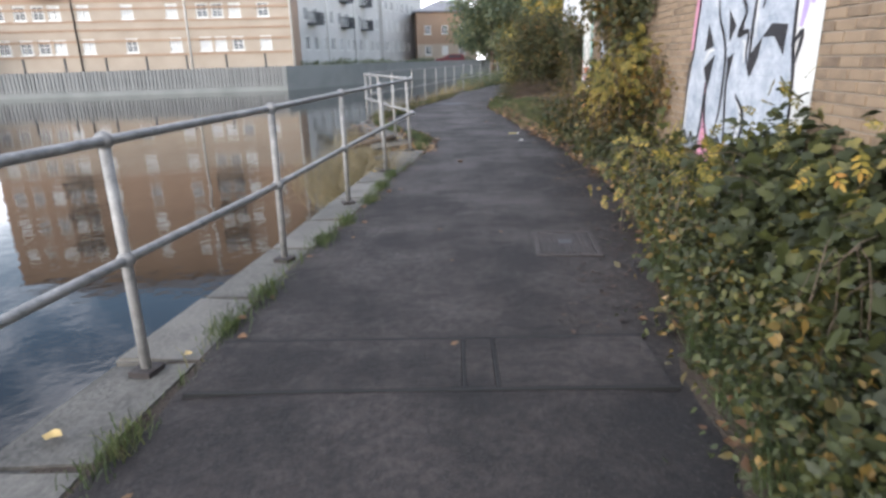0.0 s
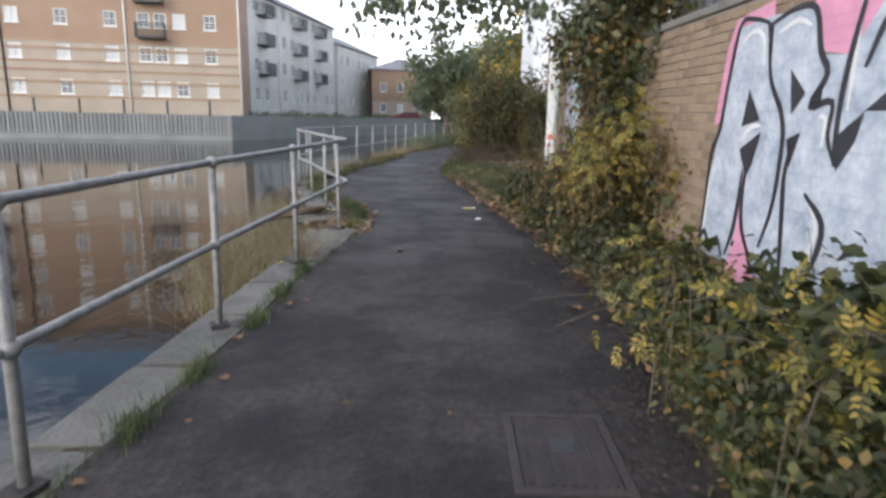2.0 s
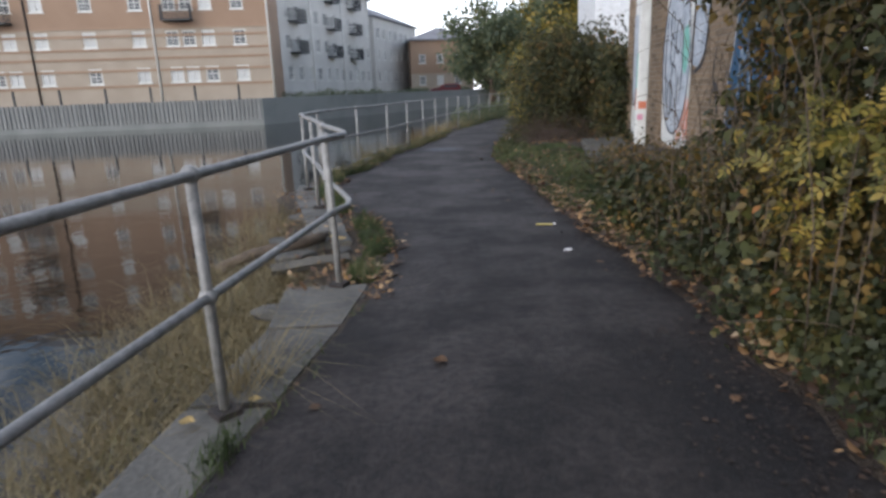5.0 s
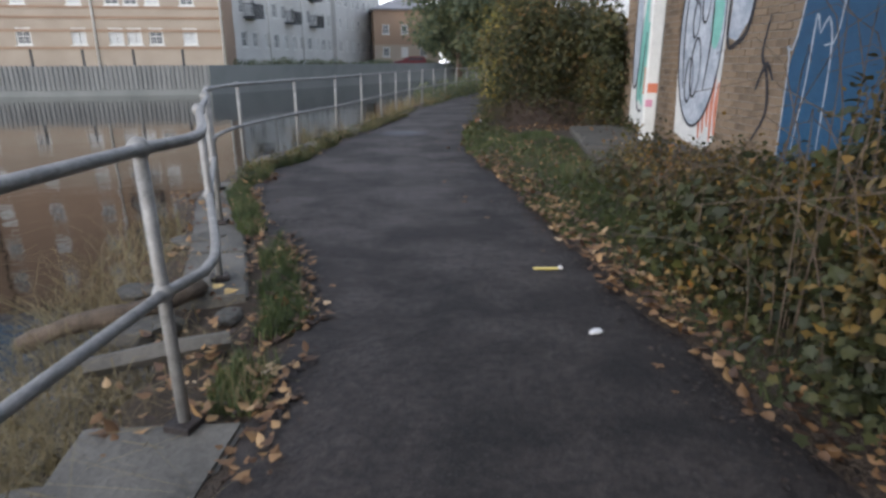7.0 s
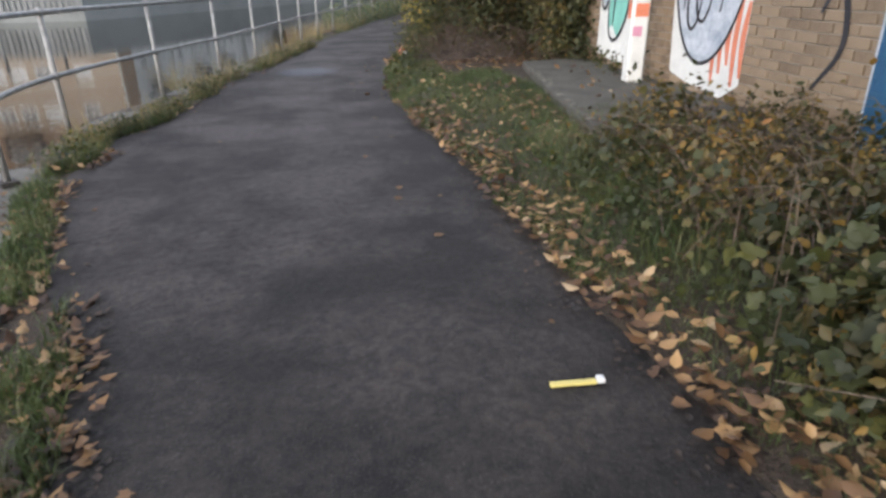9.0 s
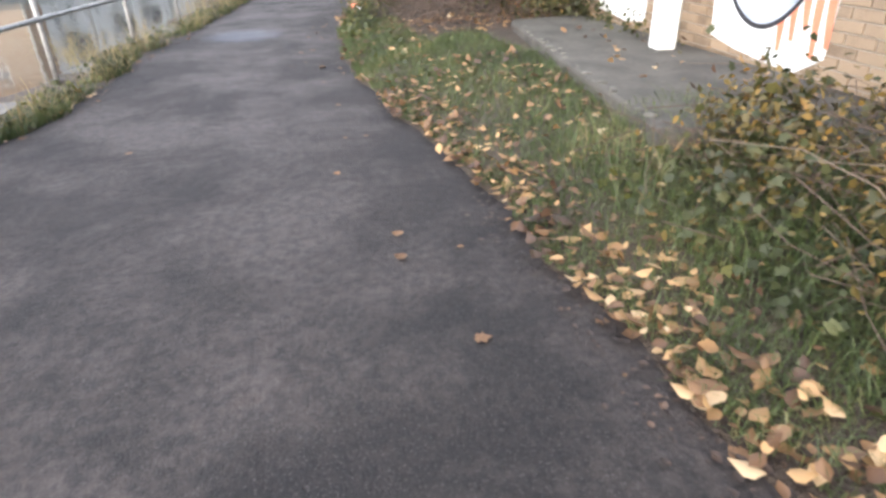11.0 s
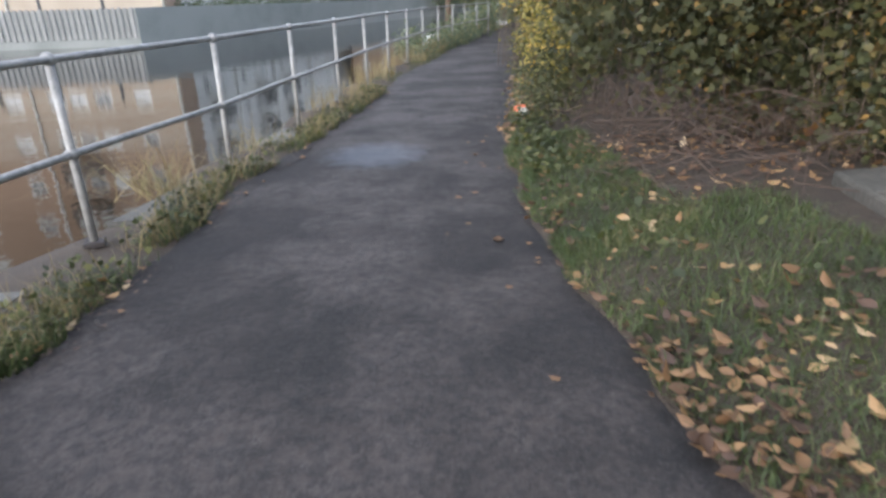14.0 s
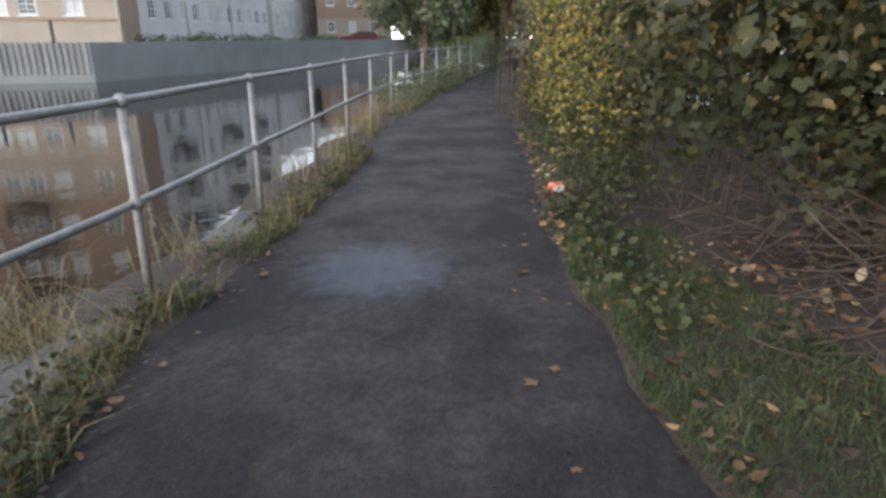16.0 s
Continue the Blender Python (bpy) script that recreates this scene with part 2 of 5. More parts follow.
# leaf colours are lifted so that distant haze is part of the tone
TREELEAF = leaf_material("hazed_tree_leaves", [(0.0, (0.075, 0.098, 0.062)), (0.4, (0.12, 0.15, 0.09)), (0.75, (0.19, 0.21, 0.11)), (1.0, (0.28, 0.255, 0.11))], 0.6, 0.55)
COPPER = leaf_material("copper_tree_leaves", [(0.0, (0.04, 0.02, 0.018)), (0.5, (0.10, 0.045, 0.04)), (1.0, (0.17, 0.09, 0.07))])
MULCH = leaf_material("leaf_mulch", [(0.0, (0.010, 0.008, 0.007)), (0.5, (0.024, 0.016, 0.012)), (0.85, (0.055, 0.033, 0.022)), (1.0, (0.12, 0.070, 0.042))], 0.7, 0.05)
ONELEAF = material("dry_leaf", (0.020, 0.013, 0.011), (0.17, 0.10, 0.055), 8, 60, 0.75, 0.3, spread=0.6)
ONELEAF.node_tree.nodes["Principled BSDF"].inputs["Specular IOR Level"].default_value = 0.2


def glassy(name, colour, rough):
    m = bpy.data.materials.new(name)
    m.use_nodes = True
    b = m.node_tree.nodes["Principled BSDF"]
    b.inputs["Base Color"].default_value, b.inputs["Roughness"].default_value = (*colour, 1), rough
    return m


PANE = glassy("window_glass", (0.10, 0.11, 0.12), 0.06)
BLIND = plain("window_glass_with_blind", (0.55, 0.56, 0.55), 0.3)
VANWHITE = glassy("white_car_paint", (0.75, 0.76, 0.78), 0.25)
WATER = glassy("canal_water", (0.010, 0.008, 0.005), 0.035)
wnode = WATER.node_tree.nodes
wtc, wn1, wn2, wb = wnode.new("ShaderNodeTexCoord"), wnode.new("ShaderNodeTexNoise"), wnode.new("ShaderNodeTexNoise"), wnode.new("ShaderNodeBump")
wn1.inputs["Scale"].default_value, wn2.inputs["Scale"].default_value = 1.1, 6.5
wmx = wnode.new("ShaderNodeMath")
wmx.operation = "MULTIPLY_ADD"
wmx.inputs[1].default_value = 0.30
WATER.node_tree.links.new(wtc.outputs["Object"], wn1.inputs["Vector"])
WATER.node_tree.links.new(wtc.outputs["Object"], wn2.inputs["Vector"])
WATER.node_tree.links.new(wn2.outputs["Fac"], wmx.inputs[0])
WATER.node_tree.links.new(wn1.outputs["Fac"], wmx.inputs[2])
WATER.node_tree.links.new(wmx.outputs[0], wb.inputs["Height"])
wb.inputs["Strength"].default_value, wb.inputs["Distance"].default_value = 0.25, 0.02
WATER.node_tree.links.new(wb.outputs["Normal"], wnode["Principled BSDF"].inputs["Normal"])
wnode["Principled BSDF"].inputs["IOR"].default_value = 1.33


# ---- mesh helpers ----
def link_mesh(name, verts, faces, mat, parent=None, label="", smooth=False):
    me = bpy.data.meshes.new(name)
    me.from_pydata([tuple(map(float, v)) for v in verts], [], [tuple(map(int, f)) for f in faces])
    me.materials.append(mat)
    if smooth:
        me.shade_smooth()
    ob = new(name, me)
    if parent:
        ob.parent = parent
    if label:
        ob["label"] = label
    return ob


def part(name, bm, mat, parent=None, label="", smooth=False):
    me = bpy.data.meshes.new(name)
    bm.normal_update()
    bm.to_mesh(me)
    bm.free()
    me.materials.append(mat)
    if smooth:
        me.shade_smooth()
    ob = new(name, me)
    if parent:
        ob.parent = parent
    if label:
        ob["label"] = label
    return ob


def share(name, source, parent, m, label=""):
    """Another object on the mesh of source."""
    ob = new(name, source.data)
    ob.parent = parent
    ob.matrix_basis = m
    if label:
        ob["label"] = label
    return ob


def thing(name, place, label, category, group="", kind="", turn=0.0):
    ob = new(name)
    ob.matrix_basis = pose(*place, 0, 0, turn)
    return tagged(ob, label, category, group, kind)


def box(bm, x0, x1, y0, y1, z0, z1, bevel=0.0, m=None):
    mat = Matrix.Translation(((x0 + x1) / 2, (y0 + y1) / 2, (z0 + z1) / 2)) @ Matrix.Diagonal((x1 - x0, y1 - y0, z1 - z0, 1))
    if m is not None:
        mat = m @ mat
    r = bmesh.ops.create_cube(bm, size=1, matrix=mat)
    if bevel:
        es = list({e for v in r["verts"] for e in v.link_edges})
        bmesh.ops.bevel(bm, geom=es, offset=bevel, segments=1, affect="EDGES")
    return bm


def boxes(*args, bevel=0.0):
    bm = bmesh.new()
    for a in args:
        box(bm, *a, bevel=bevel)
    return bm


def spline(points, step=0.12):
    """A smooth line through the points."""
    p = [Vector(q) for q in points]
    p = [p[0] * 2 - p[1]] + p + [p[-1] * 2 - p[-2]]
    out = []
    for i in range(1, len(p) - 2):
        n = max(2, int((p[i + 1] - p[i]).length / step))
        for k in range(n):
            t = k / n
            a, b, c, d = p[i - 1], p[i], p[i + 1], p[i + 2]
            out.append(0.5 * (2 * b + (c - a) * t + (2 * a - 5 * b + 4 * c - d) * t * t + (3 * b - a - 3 * c + d) * t ** 3))
    out.append(p[-2])
    return out


def tubes(lines, sides=6):
    """Vertices and faces of tubes; each line is a list of (point, radius)."""
    verts, faces = [], []
    for line in lines:
        base = len(verts)
        n = len(line)
        for i, (p, r) in enumerate(line):
            p = Vector(p)
            d = (Vector(line[min(i + 1, n - 1)][0]) - Vector(line[max(i - 1, 0)][0])).normalized()
            u = d.cross(Vector((0, 0, 1)) if abs(d.z) < 0.9 else Vector((1, 0, 0))).normalized()
            w = d.cross(u)
            for k in range(sides):
                a = 2 * math.pi * k / sides
                verts.append(p + (u * math.cos(a) + w * math.sin(a)) * r)
        for i in range(n - 1):
            for k in range(sides):
                a, b = base + i * sides + k, base + i * sides + (k + 1) % sides
                faces.append((a, b, b + sides, a + sides))
        faces.append(tuple(base + k for k in range(sides))[::-1])
        faces.append(tuple(base + (n - 1) * sides + k for k in range(sides)))
    return verts, faces


OVATE = (np.array([(0, 0, 0), (-.26, .28, .06), (-.30, .55, .05), (0, .32, -.04), (0, .7, -.03), (.26, .28, .06), (.30, .55, .05), (0, 1.05, -.10)]),
         [(0, 3, 1), (1, 3, 4, 2), (2, 4, 7), (0, 5, 3), (5, 6, 4, 3), (6, 7, 4)])
LOBED = (np.array([(0, 0, 0), (-.42, .05, .03), (-.30, .32, .06), (-.52, .52, .02), (-.24, .62, .05), (0, 1.0, -.08), (.24, .62, .05), (.52, .52, .02), (.30, .32, .06), (.42, .05, .03), (0, .45, -.05)]),
         [(0, 10, 2, 1), (2, 10, 4, 3), (4, 10, 5), (10, 6, 5), (10, 8, 7, 6), (0, 9, 8, 10)])
SMALL = (np.array([(0, 0, 0), (-.3, .5, .06), (0, 1, -.05), (.3, .5, .06)]), [(0, 3, 2, 1)])
CURLED = (np.array([(0, 0, .02), (-.32, .25, .16), (-.36, .6, .12), (0, .3, 0), (0, .7, .0), (.32, .25, .10), (.36, .6, .17), (.03, 1.05, .10)]), OVATE[1])


def compound_leaf():
    """A bramble leaf: three broad toothed leaflets on one stalk."""
    half = [(.24, .06), (.42, .30), (.38, .60), (.20, .86)]
    verts, faces = [(0, .22, 0)], []
    for turn, size in ((0, .76), (62, .64), (-62, .64)):
        c, s = math.cos(radians(turn)), math.sin(radians(turn))
        k = len(verts)
        flat = [(-x, y, .05) for x, y in half] + [(0, 1, -.10)] + [(x, y, .05) for x, y in half[::-1]] + [(0, .5, -.03)]
        for x, y, z in flat:
            verts.append((size * (x * c - y * s), .22 + size * (x * s + y * c), size * z + (0 if turn == 0 else -.04)))
        tip, mid = k + 4, k + 9
        ring_ids = [0] + list(range(k, k + 9))
        for i in range(len(ring_ids)):
            faces.append((mid, ring_ids[(i + 1) % 10], ring_ids[i]))
    return np.array(verts), faces


def pinnate_leaf():
    """A long leaf of seven narrow leaflets in pairs along a stalk."""
    verts, faces = [(-.008, 0, 0), (.008, 0, 0), (0, .75, -.06)], [(0, 1, 2)]
    for y, turn, size in ((.25, 62, .30), (.25, -62, .30), (.45, 58, .32), (.45, -58, .32), (.63, 50, .30), (.63, -50, .30), (.72, 0, .34)):
        c, s = math.cos(radians(turn)), math.sin(radians(turn))
        k = len(verts)
        for a, b, z in ((0, 0, 0), (-.24, .35, .04), (-.16, .72, .03), (0, 1, -.06), (.16, .72, .03), (.24, .35, .04)):
            verts.append((size * (a * c - b * s), y + size * (a * s + b * c), size * z - .03))
        faces += [(k, k + 5, k + 4, k + 3), (k, k + 3, k + 2, k + 1)]
    return np.array(verts), faces


TRI, PINNATE = compound_leaf(), pinnate_leaf()


def scatter(name, template, pos, direction, normal, size, mat, parent=None, label=""):
    """One mesh of many leaves: a leaf at each pos, growing along direction, facing normal."""
    tv, tf = template
    n, k = len(pos), len(tv)
    d = direction / (np.linalg.norm(direction, axis=1, keepdims=True) + 1e-9)
    s = np.cross(d, normal)
    s /= np.linalg.norm(s, axis=1, keepdims=True) + 1e-9
    w = np.cross(s, d)
    v = pos[:, None, :] + size[:, None, None] * (tv[None, :, 0:1] * s[:, None, :] + tv[None, :, 1:2] * d[:, None, :] + tv[None, :, 2:3] * w[:, None, :])
    me = bpy.data.meshes.new(name)
    me.vertices.add(n * k)
    me.vertices.foreach_set("co", v.astype(np.float32).ravel())
    loops = np.concatenate([np.array(f) for f in tf])
    lens = np.array([len(f) for f in tf])
    al = (loops[None, :] + (np.arange(n) * k)[:, None]).ravel()
    tot = np.tile(lens, n)
    me.loops.add(len(al))
    me.loops.foreach_set("vertex_index", al.astype(np.int32))
    me.polygons.add(len(tot))
    me.polygons.foreach_set("loop_start", np.concatenate([[0], np.cumsum(tot)[:-1]]).astype(np.int32))
    me.update(calc_edges=True)
    me.validate()
    me.materials.append(mat)
    ob = new(name, me)
    if parent:
        ob.parent = parent
    if label:
        ob["label"] = label
    return ob


def unit(n):
    v = rng.normal(size=(n, 3))
    return v / np.linalg.norm(v, axis=1, keepdims=True)


def foliage(name, centres, radii, count, size, template, mat, parent, label="", droop=0.4, floor=0.02, shell=0.55, bunch=1, spread=0.09):
    """Leaves on a heap of overlapping lumps, in bunches, thickest at the skin, with gaps between."""
    c, r = np.array(centres, float), np.array(radii, float)
    if r.ndim == 1:
        r = np.stack([r, r, r], 1)
    wgt = r[:, 0] * r[:, 2]
    tufts = max(1, count // bunch)
    which = rng.choice(len(c), tufts, p=wgt / wgt.sum())
    u = unit(tufts)
    rad = shell + (1 - shell) * rng.random(tufts) ** 0.6 + rng.normal(size=tufts) * 0.06
    p = c[which] + u * r[which] * rad[:, None]
    p += 0.05 * r[which] * np.sin(p[:, ::-1] * 9.0)
    out = u
    if bunch > 1:
        p, u = np.repeat(p, bunch, 0), np.repeat(u, bunch, 0)
        off = rng.normal(size=p.shape) * spread * (0.4 + rng.random(tufts))[:, None].repeat(bunch, 0)
        p = p + off
        out = u * 0.5 + off / (np.linalg.norm(off, axis=1, keepdims=True) + 1e-9)
    keep = p[:, 2] > floor
    p, u, out = p[keep], u[keep], out[keep]
    n = len(p)
    d = unit(n) * 0.8 + out * 0.5
    d[:, 2] -= droop
    nrm = u + unit(n) * 0.5 + np.array([0, 0, 0.5])
    sz = size * (0.5 + 0.7 * rng.random(n))
    return scatter(name, template, p, d, nrm, sz, mat, parent, label)


def blades(name, pos, height, width, lean, mat, parent=None, label=""):
    """Grass: a bent, tapered blade at each place."""
    n = len(pos)
    a = rng.random(n) * 2 * math.pi
    side = np.stack([np.cos(a), np.sin(a), np.zeros(n)], 1)
    b = rng.random(n) * 2 * math.pi
    bend = np.stack([np.cos(b), np.sin(b), np.zeros(n)], 1) * (lean * rng.random(n) * height)[:, None]
    up = np.array([0, 0, 1.0])
    v = np.zeros((n, 5, 3))
    v[:, 0], v[:, 1] = pos - side * width[:, None] / 2, pos + side * width[:, None] / 2
    m = pos + up * (height * 0.55)[:, None] + bend * 0.35
    v[:, 2], v[:, 3] = m + side * width[:, None] * 0.35, m - side * width[:, None] * 0.35
    v[:, 4] = pos + up * (height * (1 - 0.25 * lean))[:, None] + bend
    me = bpy.data.meshes.new(name)
    me.vertices.add(n * 5)
    me.vertices.foreach_set("co", v.astype(np.float32).ravel())
    loops = np.array([0, 1, 2, 3, 3, 2, 4])
    al = (loops[None, :] + (np.arange(n) * 5)[:, None]).ravel()
    tot = np.tile([4, 3], n)
    me.loops.add(len(al))
    me.loops.foreach_set("vertex_index", al.astype(np.int32))
    me.polygons.add(len(tot))
    me.polygons.foreach_set("loop_start", np.concatenate([[0], np.cumsum(tot)[:-1]]).astype(np.int32))
    me.update(calc_edges=True)
    me.materials.append(mat)
    ob = new(name, me)
    if parent:
        ob.parent = parent
    if label:
        ob["label"] = label
    return ob


# ---- plan: lines along the walk, x for a given y ----
RIGHT_Y = [-6, 1.3, 2.2, 3, 4.8, 6.3, 8.9, 10.4, 12, 13, 14.4, 15.2, 16.4, 17.7, 18.9, 19.4, 20.9, 22, 24.6, 28.8, 31.5, 40, 60, 100]
RIGHT_X = [0.95, 1.34, 1.48, 1.62, 1.97, 2.12, 2.10, 1.95, 1.82, 1.76, 1.72, 1.60, 1.48, 1.41, 1.50, 1.54, 1.74, 2.03, 2.5, 3.25, 4.0, 6.4, 12.4, 25]
LEFT_Y = [-6, 1.3, 2.1, 3.4, 5.3, 7.3, 8.4, 9.3, 10.4, 11.5, 12.6, 13.8, 14.5, 15.6, 16.3, 17.6, 19, 20.9, 23.3, 26.2, 29.3, 32.5, 36, 60, 100]
LEFT_X = [-1.4, -0.98, -0.91, -0.87, -0.59, -0.42, -0.2, -0.11, -0.09, -0.30, -0.76, -1.24, -1.33, -1.36, -1.13, -0.90, -0.80, -0.30, 0.20, 0.60, 1.5, 2.2, 3.2, 10.2, 22.8]
POSTS = [(-1.58, -1.35), (-1.37, 0.45), (-1.145, 2.21), (-0.925, 3.91), (-0.755, 5.78), (-0.56, 7.65), (-0.36, 9.54), (-0.76, 11.31),
         (-1.21, 12.83), (-1.70, 14.38), (-1.775, 15.81), (-1.40, 17.80), (-0.965, 19.50), (-0.625, 21.32), (-0.283, 23.07), (0.036, 24.82),
         (0.39, 26.55), (0.79, 28.27), (1.23, 29.98), (1.72, 31.7), (2.26, 33.4), (2.83, 35.1), (3.43, 36.75), (4.06, 38.4)]


def right_x(y):
    return float(np.interp(y, RIGHT_Y, RIGHT_X)) + 0.03 * math.sin(y * 5.1) + 0.02 * math.sin(y * 13.7)


def left_x(y):
    return float(np.interp(y, LEFT_Y, LEFT_X)) + 0.025 * math.sin(y * 4.3) + 0.015 * math.sin(y * 11.9)


def rail_x(y):
    return float(np.interp(y, [p[1] for p in POSTS], [p[0] for p in POSTS]))


def bank_x(y):
    """The edge of the canal on the walker's side."""
    if y > 39:
        return 4.06 + (y - 38.4) * 0.31 - 0.6
    return rail_x(y) - (0.24 if y < 9.5 else 0.42) - (0.12 * math.sin(y * 2.3) if y > 10 else 0)


WATER_Z = -0.62


def verge_z(o, y):
    """The height of the verge at a distance from the path's edge; it banks up to the concrete slab."""
    rise = np.clip((y - 11.6) / 1.4, 0, 1) * np.clip((19.4 - y) / 1.2, 0, 1)
    return np.minimum(0.10, 0.03 + 0.06 * o) + rise * 0.17 * np.clip(o / 0.95, 0, 1)


# ---- ground, path, water ----
ys = np.concatenate([[-150, -60, -20], np.arange(-6, 45, 0.3), [50, 60, 80, 120, 250]])
offs = [0, 0.12, 0.3, 0.6, 1.0, 1.6, 2.4, 3.5, 6, 20, 300]
gv, gf = [], []
for y in ys:
    rx = right_x(min(max(y, -6), 100))
    for o in offs:
        z = -0.015 if o == 0 else verge_z(o, y) + 0.03 * noise.noise((o * 3, y * 1.7, 0)) * (o < 6)
        gv.append((rx + o - 0.06 * (o == 0), y, z))
k = len(offs)
for i in range(len(ys) - 1):
    for j in range(k - 1):
        a = i * k + j
        gf.append((a, a + 1, a + k + 1, a + k))
base = len(gv)
for y in ys:   # under the path to the canal's edge, and down its side
    yy = min(max(y, -6), 100)
    lx, bx = left_x(yy), bank_x(yy)
    soil = -0.10 if 9.2 < y < 17 else -0.03
    gv += [(right_x(yy) - 0.06, y, -0.015), (lx + 0.05, y, -0.015), ((lx + bx) / 2, y, soil), (bx + 0.04, y, soil - 0.05), (bx + 0.02, y, -1.6)]
for i in range(len(ys) - 1):
    for j in range(4):
        a = base + i * 5 + j
        gf.append((a + 1, a, a + 5, a + 6))
tagged(link_mesh("ground", gv, gf, SOIL, smooth=True), "dark earth bank with leaf litter beside the towpath", "ground", kind="structure")

pv, pf = [], []
py = np.arange(-6, 100, 0.2)
for y in py:
    lx, rx = left_x(y), right_x(y)
    for q in range(7):
        f = q / 6
        crown = 0.012 * (1 - (2 * f - 1) ** 2) + 0.005 * noise.noise((f * 2, y * 0.8, 3))
        pv.append((lx + (rx - lx) * f, y, crown - 0.012 if q in (0, 6) else crown))
for i in range(len(py) - 1):
    for q in range(6):
        a = i * 7 + q
        pf.append((a, a + 1, a + 8, a + 7))
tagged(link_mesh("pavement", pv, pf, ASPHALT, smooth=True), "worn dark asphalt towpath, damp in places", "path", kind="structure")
tagged(link_mesh("water", [(-400, -300, WATER_Z), (60, -300, WATER_Z), (60, 400, WATER_Z), (-400, 400, WATER_Z)], [(0, 1, 2, 3)], WATER),
       "still dark canal water with faint ripples", "canal", kind="structure")


def flat_patch(name, outline, z, mat, label, category, kind="", thick=0.012):
    bm = bmesh.new()
    vs = [bm.verts.new((x, y, z)) for x, y in outline]
    f = bm.faces.new(vs)
    if f.normal.z < 0:
        f.normal_flip()
    r = bmesh.ops.extrude_face_region(bm, geom=[f])
    bmesh.ops.translate(bm, verts=[v for v in r["geom"] if isinstance(v, bmesh.types.BMVert)], vec=(0, 0, -thick))
    bmesh.ops.recalc_face_normals(bm, faces=bm.faces[:])
    return tagged(part(name, bm, mat), label, category, kind=kind)


# a band of older paving across the path
band = thing("paving_band", (0, 0, 0), "dark patched paving band across the asphalt path", "paving", kind="structure")
for x0, x1 in ((-0.86, 0.385), (0.40, 0.535), (0.55, 1.31)):
    part("slab", box(bmesh.new(), x0, x1, 1.97, 2.46, -0.03, 0.0165, 0.006), ASPHALT, band)
for x0, x1, y0, y1 in ((-0.86, 1.33, 1.945, 1.968), (-0.86, 1.33, 2.462, 2.482), (0.386, 0.399, 1.968, 2.462), (0.536, 0.549, 1.968, 2.462)):
    part("seam", box(bmesh.new(), x0, x1, y0, y1, -0.03, 0.0175, 0.003), TAR, band)
cover = thing("access_cover", (1.21, 4.12, 0.004), "rusty square iron access cover set in the asphalt", "manhole cover", turn=-4)
part("frame", boxes((-0.24, 0.24, -0.33, -0.29, -0.02, 0.017), (-0.24, 0.24, 0.29, 0.33, -0.02, 0.017), (-0.24, -0.20, -0.29, 0.29, -0.02, 0.017), (0.20, 0.24, -0.29, 0.29, -0.02, 0.017), bevel=0.003), RUST, cover)
part("plate", boxes((-0.195, 0.195, -0.285, 0.285, -0.02, 0.012), bevel=0.003), RUST, cover)
for i in range(9):
    part("rib", boxes((-0.18 + i * 0.042, -0.16 + i * 0.042, -0.27, -0.06 if 2 < i < 6 else 0.27, 0.010, 0.018)), RUST, cover)
part("lifting_recess", boxes((-0.05, 0.05, -0.03, 0.09, 0.008, 0.0145)), BLACKPAINT, cover)

# ---- the railing ----
railing = thing("railing", (0, 0, 0), "galvanised tubular steel railing with two rails along the canal", "railing")
POST_R, TOP, MID = 0.0245, 1.10, 0.56


def post_mesh():
    v, f = tubes([[((0, 0, -0.12), POST_R), ((0, 0, 0.5), POST_R), ((0, 0, TOP), POST_R)]], 12)
    return link_mesh("post", v, f, STEEL, railing, smooth=True)


def collar_mesh(parent):
    bm = bmesh.new()
    bmesh.ops.create_uvsphere(bm, u_segments=12, v_segments=8, radius=0.041)
    return part("collar", bm, STEEL, parent, smooth=True)


first_post = post_mesh()
first_post.matrix_basis = pose(*POSTS[0], 0)
first_collar = collar_mesh(first_post)
first_collar.matrix_basis = pose(0, 0, TOP)
share("collar", first_collar, first_post, pose(0, 0, MID))
plate = part("base_plate", box(bmesh.new(), -0.06, 0.06, -0.06, 0.06, -0.02, 0.012, 0.003), RUST, first_post)
for x, y in POSTS[1:]:
    p = share("post", first_post, railing, pose(x, y, 0, rng.normal() * 0.7, rng.normal() * 0.7, 0))
    share("collar", first_collar, p, pose(0, 0, TOP))
    share("collar", first_collar, p, pose(0, 0, MID))
    share("base_plate", plate, p, pose(0, 0, 0, 0, 0, rng.random() * 90))
line = POSTS[:]
line.insert(7, (-0.31, 9.95))
for nm, z in (("top_rail", TOP), ("mid_rail", MID)):
    pts = spline([(x, y, z) for x, y in line], 0.15)
    v, f = tubes([[(p, 0.0225) for p in pts]], 10)
    link_mesh(nm, v, f, STEEL, railing, smooth=True)

# ---- coping stones at the canal's edge ----
coping = thing("canal_coping", (0, 0, 0), "weathered grey stone coping along the canal edge", "coping", kind="structure")


